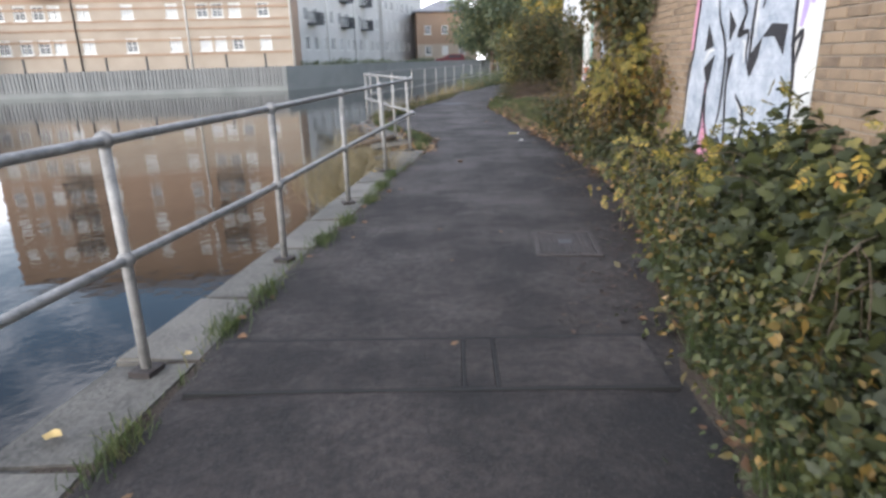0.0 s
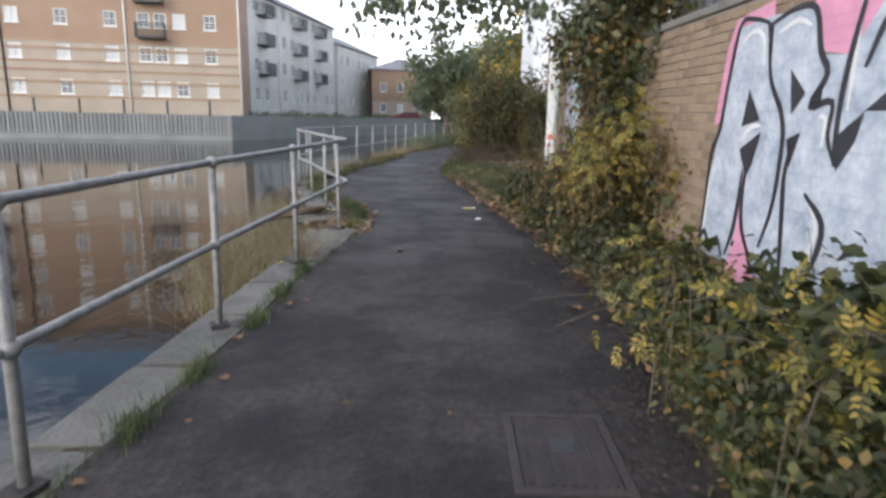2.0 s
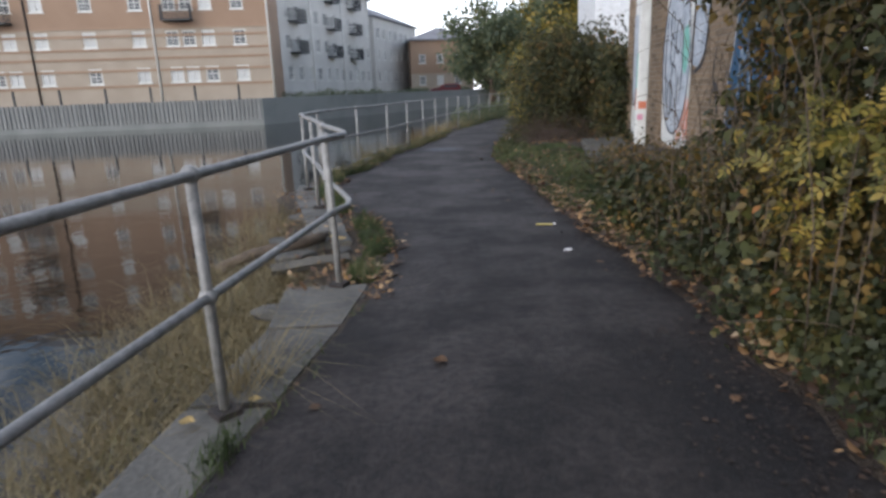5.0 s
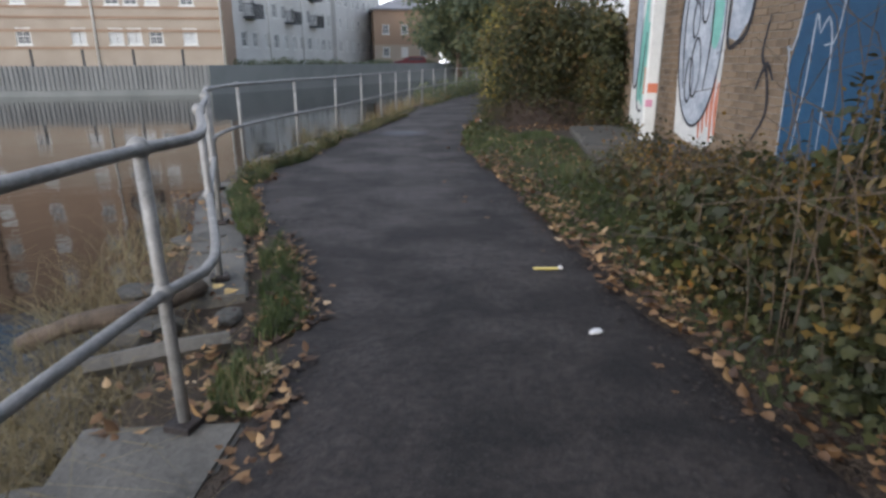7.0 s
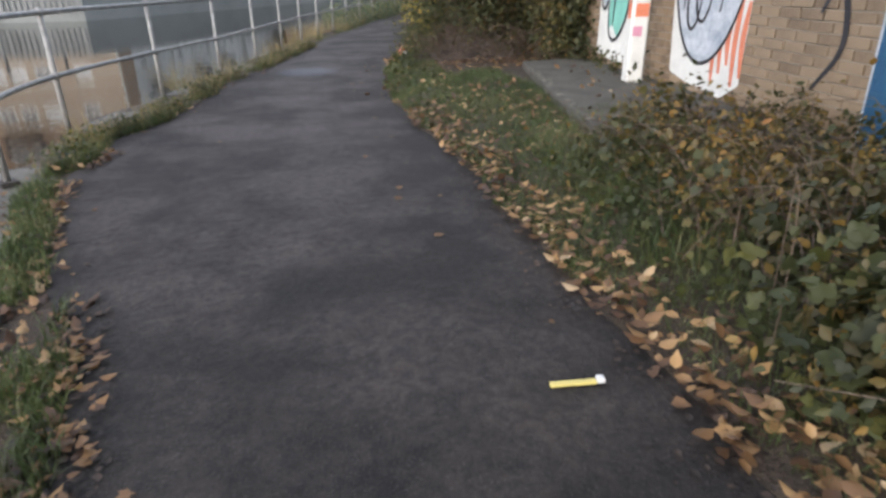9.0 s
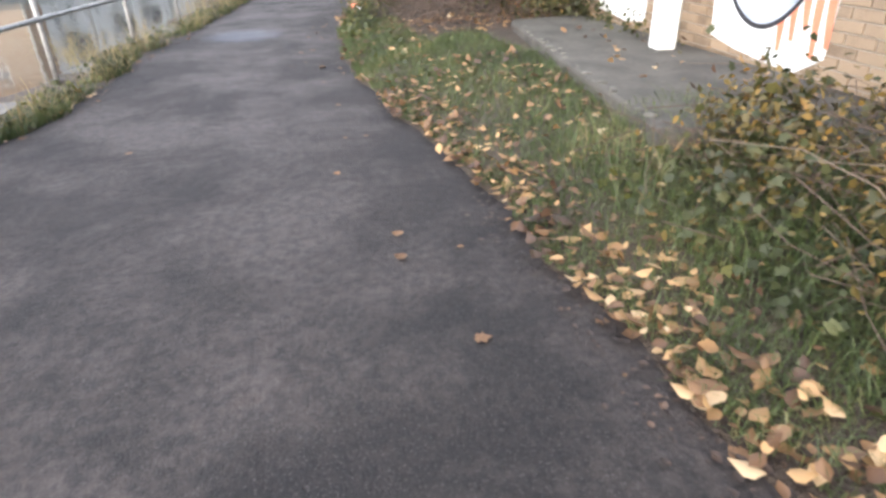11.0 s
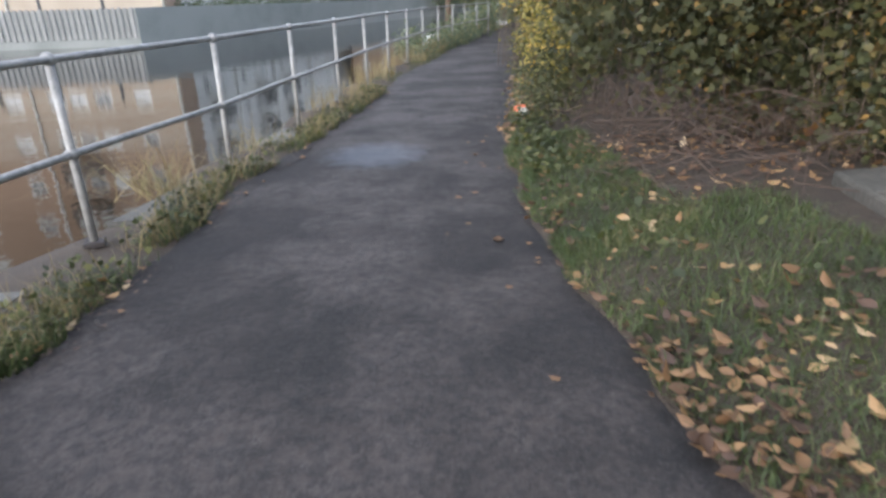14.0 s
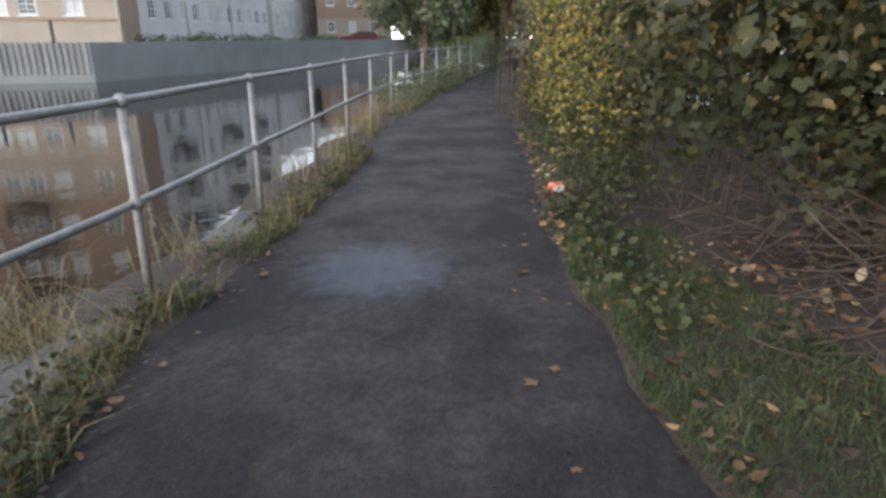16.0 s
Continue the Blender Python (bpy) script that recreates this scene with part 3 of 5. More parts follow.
def coping_stone(y0, y1, drop=0.0, tilt=0.0, sides=None):
    bm = bmesh.new()
    g = 0.008
    cs = []
    for y in (y0 + g, y1 - g):
        cs.append((rail_x(y) + sides[0], rail_x(y) + sides[1], y) if sides else (bank_x(y), left_x(y) - 0.02, y))
    for (a, b, y), flip in zip(cs, (0, 1)):
        for x, z in ((a, -0.62), (b, -0.62), (b, -0.004 - drop + tilt), (a, -0.012 - drop - tilt)):
            bm.verts.new((x, y, z))
    bm.verts.ensure_lookup_table()
    v = bm.verts
    for q in ((0, 1, 2, 3), (7, 6, 5, 4), (0, 4, 5, 1), (1, 5, 6, 2), (2, 6, 7, 3), (3, 7, 4, 0)):
        bm.faces.new([v[i] for i in q])
    bmesh.ops.recalc_face_normals(bm, faces=bm.faces[:])
    bmesh.ops.bevel(bm, geom=bm.edges[:], offset=0.018, segments=2, affect="EDGES")
    part("coping_stone", bm, STONE, coping)


y = -6.0
while y < 9.0:
    n = y + 0.72 + 0.35 * rng.random()
    coping_stone(y, n, 0.012 * rng.random(), 0.008 * rng.normal())
    y = n
for y0, y1, a, b in ((11.0, 11.95, -0.25, 0.20), (11.95, 12.9, -0.25, 0.20), (12.9, 13.9, -0.26, 0.18), (13.9, 14.9, -0.25, 0.16), (16.5, 17.2, -0.30, 0.06), (18.25, 19.3, -0.26, 0.10), (20.6, 21.5, -0.25, 0.1)):
    coping_stone(y0, y1, 0.02, sides=(a, b))

# ---- vegetation by the path ----
def stems(name, lines, mat, parent, label="", sides=5):
    v, f = tubes(lines, sides)
    return link_mesh(name, v, f, mat, parent, label, smooth=True)


def arching(n, x0, x1, y0, y1, height, reach, r0=0.006):
    out = []
    for _ in range(n):
        x, y = x0 + (x1 - x0) * rng.random(), y0 + (y1 - y0) * rng.random()
        a, h, w = rng.random() * 6.28, height * (0.5 + 0.6 * rng.random()), reach * rng.random()
        line = []
        for t in np.linspace(0, 1, 6):
            line.append(((x + math.cos(a) * w * t * t, y + math.sin(a) * w * t * t, h * math.sin(t * 1.9) + 0.02), r0 * (1 - 0.6 * t)))
        out.append(line)
    return out


def bush(name, label, category, centres, radii, count, size, template, mat, stem_box, stem_h, extra=(), bunch=5, spread=0.09, canes=60):
    b = thing(name, (0, 0, 0), label, category)
    st = stems("cane_thicket", arching(canes, *stem_box, stem_h * 0.85, 0.9, 0.004), WOODY, b)
    st["kind"] = "stuff"
    foliage("leaves", centres, radii, count, size, template, mat, b, bunch=bunch, spread=spread)
    for nm, ec, er, n, s, tpl, mt in extra:
        foliage(nm, ec, er, n, s, tpl, mt, b, bunch=6, spread=spread)
    return b


# bramble bank in front of the painted wall
cs, rs = [], []
for i in range(64):
    y = -1.5 + 7.0 * rng.random()
    f = rng.random()
    xr = right_x(y)
    x = xr + 0.34 + (2.75 - xr - 0.32) * f
    top = (0.22 + 0.72 * f) * (1.0 if y < 4.2 else 0.62)
    cs.append((x, y, top * 0.55))
    rs.append((0.34, 0.38, max(0.16, top * 0.5)))
low = [(right_x(y) + 0.10 + 0.16 * rng.random(), y, 0.10 + 0.2 * rng.random()) for y in np.linspace(-1.2, 5.6, 34)]
bush("bramble_bush", "dense bramble bush with dark green and yellowing leaves", "bush", cs, rs, 12500, 0.105, TRI, BRAMBLE, (1.7, 2.8, -1.4, 5.3), 0.9,
     [("yellow_leaves", [(2.30, 3.2, 1.0), (2.0, 3.55, 0.62), (2.2, 2.3, 0.95), (2.1, 3.8, 0.68), (2.4, 1.7, 1.0), (1.8, 4.9, 0.42)], [(0.13, 0.16, 0.10)] * 6, 130, 0.14, PINNATE, GOLDEN),
      ("small_leaves", cs[::2], rs[::2], 9000, 0.05, OVATE, BRAMBLE),
      ("nettle_leaves", low, [(0.16, 0.2, 0.16)] * len(low), 11000, 0.042, OVATE, BRAMBLE),
      ("brown_leaves", low, [(0.18, 0.2, 0.2)] * len(low), 2600, 0.05, OVATE, AUTUMN)], bunch=4, spread=0.11, canes=90)
cs, rs = [], []
for i in range(34):
    y = 4.9 + 3.4 * rng.random()
    f = rng.random()
    cs.append((right_x(y) + 0.15 + 0.75 * f, y, 0.08 + 0.12 * f))
    rs.append((0.26, 0.3, 0.12 + 0.12 * f))
bush("ivy_ground_cover", "low ivy and nettles spreading at the foot of the brick wall", "ground cover", cs, rs, 7000, 0.055, LOBED, IVY, (2.2, 2.8, 5, 8.2), 0.4,
     [("yellow_leaves", [(2.35, 5.5, 0.40), (2.55, 6.3, 0.45), (2.3, 5.1, 0.35)], [(0.18, 0.2, 0.14)] * 3, 110, 0.13, PINNATE, GOLDEN),
      ("bramble_leaves", cs[::2], rs[::2], 2200, 0.075, TRI, BRAMBLE)])
# shrub with autumn leaves at the wall's end
cs, rs = [], []
for i in range(44):
    y = 7.2 + 3.4 * rng.random()
    f = rng.random()
    h = 0.25 + 1.75 * rng.random() * (0.35 + 0.65 * f)
    cs.append((right_x(y) + 0.30 + 1.1 * f, y, h))
    rs.append((0.30, 0.34, 0.28))
bush("autumn_shrub", "tall untidy shrub with dark, brown and yellow-green leaves beside the wall", "shrub", cs, rs, 14500, 0.062, OVATE, AUTUMN, (2.2, 3.2, 7.3, 10.5), 2.1,
     [("yellow_leaves", [(2.35, 8.1, 0.85), (2.35, 7.3, 1.1), (2.45, 8.3, 1.15), (2.4, 7.8, 1.3), (2.5, 8.9, 0.95), (2.6, 7.5, 1.5), (2.7, 9.6, 0.8)], [(0.20, 0.22, 0.12)] * 7, 330, 0.16, PINNATE, GOLDEN),
      ("green_leaves", cs, rs, 5200, 0.055, OVATE, IVY), ("bramble_leaves", cs[::2], [(0.34, 0.36, 0.3)] * 22, 900, 0.11, TRI, BRAMBLE),
      ("low_ivy_leaves", [(right_x(q) + 0.3, q, 0.2) for q in np.linspace(7.0, 9.4, 9)], [(0.22, 0.25, 0.2)] * 9, 4500, 0.055, LOBED, IVY)], canes=120)
cs, rs = [], []
for i in range(40):
    y = 7.9 + 2.6 * rng.random()
    cs.append((2.75 + 1.0 * rng.random(), y, 1.5 + 1.9 * rng.random()))
    rs.append((0.38, 0.42, 0.4))
bush("ivy_thicket", "dense dark ivy thicket rising over the wall's end", "ivy", cs, rs, 13000, 0.075, LOBED, IVY, (2.9, 3.7, 8.2, 10.4), 3.2,
     [("brown_leaves", [(2.5, 8.8, 2.0), (2.6, 9.6, 2.3), (2.9, 8.3, 2.5)], [(0.4, 0.45, 0.45)] * 3, 900, 0.08, OVATE, AUTUMN)])
cs, rs = [], []
for i in range(30):
    y = 9.4 + 2.3 * rng.random()
    f = rng.random()
    cs.append((right_x(y) + 0.5 + 1.35 * f, y, 0.12 + 0.8 * rng.random() * (0.35 + 0.65 * f) * (1.2 - 0.5 * (y - 9.4) / 2.3)))
    rs.append((0.33, 0.33, 0.26))
bush("bramble_clump", "tangled bramble clump with dull green leaves by the path", "bush", cs, rs, 5200, 0.082, TRI, BRAMBLE, (2.2, 3.4, 9.9, 12.3), 0.85,
     [("brown_leaves", cs, rs, 8500, 0.055, OVATE, AUTUMN), ("small_leaves", cs, rs, 3500, 0.05, OVATE, IVY)], canes=45)
cs, rs = [], []
for i in range(34):
    y = 11.5 + 2.1 * rng.random()
    f = rng.random()
    cs.append((right_x(y) + 0.65 + 1.6 * f, y, 0.2 + 0.3 * rng.random()))
    rs.append((0.3, 0.3, 0.17))
bush("dry_undergrowth", "low brown undergrowth and ivy in front of the slab", "undergrowth", cs, rs, 7000, 0.045, OVATE, AUTUMN, (2.5, 4.0, 11.6, 13.4), 0.7,
     [("green_leaves", cs[:12], rs[:12], 1500, 0.055, LOBED, IVY)])
# hedge beyond the concrete slab
cs, rs = [], []
for i in range(150):
    y = 18.7 + 13.2 * rng.random() ** 1.25
    f = rng.random()
    far_side = 4.0 - right_x(y) if y < 20.4 else 3.7
    cs.append((right_x(y) + 0.55 + (far_side - 0.55) * f, y, (0.55 if y < 20.6 else 0.35) + 1.8 * rng.random() ** 0.85))
    rs.append((0.44, 0.5, 0.42))
front = [(right_x(q) + 0.42 + 0.1 * rng.random(), q, 0.25 + 0.35 * rng.random()) for q in np.linspace(20.4, 30, 26)]
# yellow leaves here paint the warm light on the hedge's path side
lit_edge = [(right_x(yy) + 0.36, yy, zz) for yy in (21.6, 22.6, 23.6, 25.0, 26.4) for zz in (0.7, 1.2, 1.7, 2.2)]
bush("hedge", "tall overgrown bramble and ivy hedge leaning over the path", "hedge", cs, rs, 42000, 0.074, TRI, HEDGELEAF, (2.6, 4.4, 19.2, 28), 2.8,
     [("yellow_leaves", lit_edge, [(0.36, 0.6, 0.36)] * len(lit_edge), 3800, 0.056, OVATE, GOLDEN),
      ("ivy_leaves", cs[::2], rs[::2], 10000, 0.05, OVATE, IVY),
      ("low_leaves", front, [(0.3, 0.35, 0.3)] * len(front), 9000, 0.05, OVATE, HEDGELEAF),
      ("brown_leaves", cs[::2], rs[::2], 13000, 0.055, OVATE, AUTUMN)], bunch=6, spread=0.12, canes=200)
cs, rs = [], []
for i in range(46):
    y = 17.5 + 2.4 * rng.random()
    cs.append((3.95 - 0.25 * rng.random(), y, 0.35 + 1.6 * rng.random() ** 1.1))
    rs.append((0.22, 0.3, 0.28))
for q in np.linspace(15.9, 17.6, 12):
    cs.append((3.98 - 0.08 * rng.random(), q, 0.40))
    rs.append((0.12, 0.16, 0.09))
bush("wall_ivy", "dull green ivy climbing the foot of the painted wall", "ivy", cs, rs, 11000, 0.055, LOBED, IVY, (3.6, 3.95, 17.7, 19.6), 1.6,
     [("bramble_leaves", cs[:46], rs[:46], 2600, 0.10, TRI, HEDGELEAF), ("brown_leaves", cs[:46], rs[:46], 2500, 0.05, OVATE, AUTUMN)])
# dead branches in front of the hedge
heap = []
for i in range(520):
    y = 17.3 + 2.5 * rng.random()
    x = right_x(y) + 0.55 + 2.0 * rng.random()
    h = 0.14 + (0.05 + 0.5 * rng.random()) * (0.4 + 0.6 * min(1, (y - 16.6) / 1.4))
    a, e, L = rng.random() * 6.28, rng.normal() * 0.35, 0.2 + 0.5 * rng.random()
    p = Vector((x, y, h))
    d = Vector((math.cos(a), math.sin(a), e))
    bend = Vector(rng.normal(size=3)) * 0.2
    r = 0.0018 + 0.0045 * rng.random() ** 4
    heap.append([(tuple(p - d * L / 2), r), (tuple(p + bend * L), r * 0.9), (tuple(p + d * L / 2), r * 0.5)])
for ln in heap:
    for q in range(3):
        ln[q] = ((ln[q][0][0], ln[q][0][1], max(0.2, ln[q][0][2])), ln[q][1])
v, f = tubes(heap, 4)
tagged(link_mesh("brushwood_heap", v, f, TWIG), "heap of dead brown brushwood under the hedge", "brushwood", kind="stuff")
wild = []
for i in range(420):
    y = 10.4 + 3.3 * rng.random()
    x = right_x(y) + 0.45 + 1.5 * rng.random()
    a, L = rng.random() * 6.28, 0.15 + 0.5 * rng.random()
    p, d = Vector((x, y, 0.15 + 0.4 * rng.random())), Vector((math.cos(a), math.sin(a), rng.normal() * 0.35))
    wild.append([(tuple(p - d * L / 2), 0.0028), (tuple(p + Vector(rng.normal(size=3)) * 0.05), 0.0022), (tuple(p + d * L / 2), 0.0012)])
v, f = tubes(wild, 4)
tagged(link_mesh("dead_stems", v, f, TWIG), "dry dead bramble stems among the verge plants", "stems", kind="stuff")


# ---- grass and fallen leaves ----
def verge_points(n, y0, y1, o0, o1, power=1.0):
    y = y0 + (y1 - y0) * rng.random(n)
    o = o0 + (o1 - o0) * rng.random(n) ** power
    x = np.array([right_x(q) for q in y]) + o
    z = verge_z(np.maximum(o, 0), y) - 0.015
    return np.stack([x, y, z], 1)


def left_points(n, y0, y1, w, fx=left_x, back=0.0):
    y = y0 + (y1 - y0) * rng.random(n)
    x = np.array([fx(q) for q in y]) + 0.05 + back - w * rng.random(n)
    pts = np.stack([x, y, np.full(n, -0.03)], 1)
    bare = np.array([noise.noise((a * 2.2, b * 1.9, 5.0)) for a, b in zip(x, y)])
    return pts[bare + 0.25 * rng.random(n) > -0.02]


pts = np.concatenate([verge_points(34000, 12.0, 17.4, -0.05, 1.3, 1.0), verge_points(14000, 17.0, 20.2, -0.03, 0.75), verge_points(6000, 9.5, 12.5, 0.03, 0.8), verge_points(4500, 18.5, 26, 0.0, 0.35), verge_points(6500, -0.5, 9, 0.0, 0.4)])
n = len(pts)
tagged(blades("verge_grass", pts, 0.03 + 0.12 * rng.random(n) ** 1.7, 0.003 + 0.003 * rng.random(n), 1.5, GRASS), "rough green grass verge with fallen leaves", "grass", kind="stuff")
pts = np.concatenate([left_points(15000, 9.6, 16.6, 0.26), left_points(8500, 14.8, 24, 0.27), left_points(3500, 24, 38, 0.5), left_points(500, 1, 9, 0.12)])
n = len(pts)
tagged(blades("edge_grass", pts, 0.04 + 0.13 * rng.random(n) ** 1.8, 0.004 + 0.004 * rng.random(n), 0.9, GRASS), "grass and weeds along the canal edge of the path", "grass", kind="stuff")
tuft = [(-0.72, 3.2), (-0.62, 4.4), (-0.66, 5.0), (-0.54, 5.9), (-0.5, 6.6), (-0.95, 1.6), (-0.9, 2.7), (-0.44, 7.3)]
tp = np.concatenate([np.stack([left_x(b) - 0.02 + rng.normal(size=260) * 0.045, b + rng.normal(size=260) * 0.12, np.full(260, -0.01)], 1) for a, b in tuft])
tagged(blades("moss_tufts", tp, 0.03 + 0.08 * rng.random(len(tp)), 0.004 + 0.003 * rng.random(len(tp)), 0.9, GRASS), "small tufts of grass in the joint by the coping", "grass", kind="stuff")
pts = np.concatenate([verge_points(7000, 0.2, 5.0, 0.0, 0.42), verge_points(6500, 11.0, 14.2, 0.35, 1.5)])
tagged(blades("rough_grass", pts, 0.08 + 0.26 * rng.random(len(pts)) ** 1.4, 0.003 + 0.003 * rng.random(len(pts)), 1.3, GRASS), "long rough grass among the verge plants", "grass", kind="stuff")
# dry reeds between railing and water
rp = []
for cx, cy, sx, sy, k in ((-1.2, 7.6, 0.16, 0.4, 700), (-1.3, 8.4, 0.24, 0.5, 1300), (-1.25, 9.3, 0.3, 0.5, 1500), (-1.2, 10.4, 0.3, 0.6, 1200), (-1.5, 11.6, 0.25, 0.5, 600), (-2.0, 13.2, 0.2, 0.6, 350),
                         (-0.55, 7.95, 0.08, 0.10, 160), (-1.45, 19.1, 0.14, 0.14, 170), (-1.0, 20.4, 0.12, 0.2, 90)):
    rp.append(np.stack([cx + rng.normal(size=k) * sx, cy + rng.normal(size=k) * sy, np.full(k, -0.35 if cx < -1 and cy < 14 else -0.08)], 1))
rp = np.concatenate(rp)
n = len(rp)
tagged(blades("dry_reeds", rp, 0.2 + 0.5 * rng.random(n) ** 1.3, 0.003 + 0.004 * rng.random(n), 2.3, STRAW), "clumps of dry straw-coloured reeds at the water's edge", "reeds", kind="stuff")
pts = np.concatenate([left_points(200, 15, 22, 0.25, back=-0.05), left_points(3200, 22, 44, 0.7, back=-0.12)])
n = len(pts)
tagged(blades("edge_weeds", pts, 0.15 + 0.35 * rng.random(n) ** 2 + 0.25 * (pts[:, 1] > 25) * rng.random(n), 0.005 + 0.004 * rng.random(n), 0.7, STRAW), "tall dry weeds at the foot of the railing", "weeds", kind="stuff")
wp = left_points(5200, 14.6, 24, 0.34, back=-0.02)
clump = np.array([noise.noise((b * 1.3, 0.0, 8.0)) for b in wp[:, 1]])
wp = wp[clump + 0.35 * rng.random(len(wp)) > 0.05]
tagged(blades("weed_clumps", wp, 0.06 + 0.24 * rng.random(len(wp)) ** 1.5, 0.003 + 0.004 * rng.random(len(wp)), 1.4, STRAW), "dry pale weed clumps along the canal edge", "weeds", kind="stuff")
lp = left_points(2600, 14.6, 24, 0.36, back=-0.02)
lp[:, 2] = 0.02 + 0.1 * rng.random(len(lp))
tagged(scatter("edge_weed_leaves", LOBED, lp, unit(len(lp)) + [0, 0, 0.2], unit(len(lp)) * 0.6 + [0, 0, 1], 0.02 + 0.03 * rng.random(len(lp)), BRAMBLE), "broad weed leaves among the edge grass", "weeds", kind="stuff")
vp = np.concatenate([verge_points(260, 12.2, 13.6, 0.35, 0.8), verge_points(60, 15.6, 18.2, 0.1, 0.8), verge_points(700, 8.5, 12, 0.2, 1.0), verge_points(350, 18.5, 21, 0.05, 0.4), verge_points(1100, -0.5, 2.6, 0.05, 0.8)])
vp[:, 2] += 0.05 + 0.1 * rng.random(len(vp))
tagged(scatter("verge_weeds", LOBED, vp, unit(len(vp)) + [0, 0, 0.1], unit(len(vp)) * 0.6 + [0, 0, 1], 0.025 + 0.045 * rng.random(len(vp)), BRAMBLE), "broad-leaved weeds in the grass verge", "weeds", kind="stuff")


RAGGED = (OVATE[0] * [1.0, 1, -1.5] + [0, 0, 0.05], OVATE[1])


def lying(n, pts, lift, size0, size1, mat, name, label):
    d = unit(n) * [1, 1, 0.25]
    nm = unit(n) * 0.45 + [0, 0, 1]
    pts = pts + np.stack([np.zeros(n), np.zeros(n), lift * rng.random(n) + 0.01], 1)
    return tagged(scatter(name, RAGGED if "edge" in name else CURLED, pts, d, nm, size0 + (size1 - size0) * rng.random(n), mat), label, "fallen leaves", kind="stuff")


pts = np.concatenate([verge_points(850, 10.2, 16.3, -0.09, 0.28, 1.2), verge_points(620, 12, 16.4, -0.04, 1.1), verge_points(420, 7, 11, -0.10, 0.35), verge_points(260, 0, 8, -0.05, 0.25), verge_points(170, 16.4, 20, -0.06, 0.6), verge_points(300, 20, 25, -0.06, 0.25), verge_points(420, 17.4, 19.8, 0.6, 2.3)])
slab_pts = np.stack([2.75 + 1.1 * rng.random(60), 13.9 + 3.4 * rng.random(60), np.full(60, 0.362)], 1)
slab_pts[:, 0] += (slab_pts[:, 1] - 13.9) * 0.17
pts = np.concatenate([pts, slab_pts])
half = rng.random(len(pts)) < 0.4
lying(int(half.sum()), pts[half], 0.06, 0.03, 0.08, LITTER, "leaf_litter", "orange and brown fallen leaves along the verge")
lying(int((~half).sum()), pts[~half], 0.06, 0.035, 0.095, LITTER, "verge_edge_leaf_litter", "ragged fallen leaves heaped along the verge")
pts = np.concatenate([left_points(700, 9.2, 15.2, 0.16, back=0.10), left_points(260, 9.2, 15.2, 0.36, back=0.04), left_points(170, 15, 25, 0.3, back=0.06)])
yy = 9.3 + 5.0 * rng.random(700)
ff = rng.random(700)
lx = np.array([left_x(q) for q in yy])
bx = np.array([bank_x(q) for q in yy])
pts = np.concatenate([pts, np.stack([lx + (bx - lx) * ff ** 1.5, yy, np.full(700, -0.075)], 1)])
lying(len(pts), pts, 0.05, 0.03, 0.085, LITTER, "edge_leaf_litter", "brown fallen leaves caught along the path's canal edge")

mp = np.concatenate([verge_points(2600, 2.4, 8.5, -0.75, 0.05, 0.45), verge_points(1400, 8.5, 14, -0.35, 0.05, 0.4), left_points(2600, 9.5, 24, 0.34, back=0.16)])
mp[:, 2] = 0.008
tagged(scatter("leaf_mulch", CURLED, mp + [0, 0, 0.004], unit(len(mp)) * [1, 1, 0.05], unit(len(mp)) * 0.12 + [0, 0, 1], 0.012 + 0.03 * rng.random(len(mp)) ** 2, MULCH), "dark trodden leaf mulch on the asphalt's edge", "leaf mulch", kind="stuff")
leafs = []
for q in range(5):
    tv, tf = LOBED if q < 3 else CURLED
    vv = tv.copy()
    vv[:, 2] = np.abs(vv[:, 2]) * (0.5 + 0.3 * q) + rng.random(len(vv)) * 0.08
    vv[:, 1] += rng.normal(size=len(vv)) * 0.06
    vv[:, 0] *= 0.8 + 0.15 * q
    leafs.append((vv, tf))
made = []
for i in range(150):
    yy = 0.6 + 24 * rng.random()
    lx, rx = left_x(yy), right_x(yy)
    f = rng.random()
    f = 1 - 0.22 * f ** 3 if rng.random() < 0.66 else (0.10 * f * f if rng.random() < 0.75 else f)
    z = 0.012 * (1 - (2 * f - 1) ** 2) + 0.003
    s = 0.025 + 0.055 * rng.random() ** 1.5
    if i < 5:
        vv, tf = leafs[i]
        ob = link_mesh("fallen_leaf", vv, tf, ONELEAF)
        ob.data.shade_smooth()
        made.append(ob)
    else:
        ob = new("fallen_leaf", made[i % 5].data)
    ob.matrix_basis = pose(lx + (rx - lx) * f, yy, z, 0, 0, rng.random() * 360) @ Matrix.Scale(s, 4)
    tagged(ob, "dry curled brown leaf lying on the asphalt", "leaf", "fallen leaves on the path")
for x, yy, s in ((1.04, 13.38, 0.065), (1.08, 13.6, 0.06), (0.92, 14.47, 0.045), (-0.33, 15.27, 0.05), (-0.77, 18.37, 0.07), (0.06, 11.06, 0.06), (1.2, 12.75, 0.06)):
    ob = new("fallen_leaf", made[int(yy) % 5].data)
    ob.matrix_basis = pose(x, yy, 0.014, 0, 0, yy * 77) @ Matrix.Scale(s, 4)
    tagged(ob, "broad dry brown leaf lying flat on the asphalt", "leaf", "fallen leaves on the path")

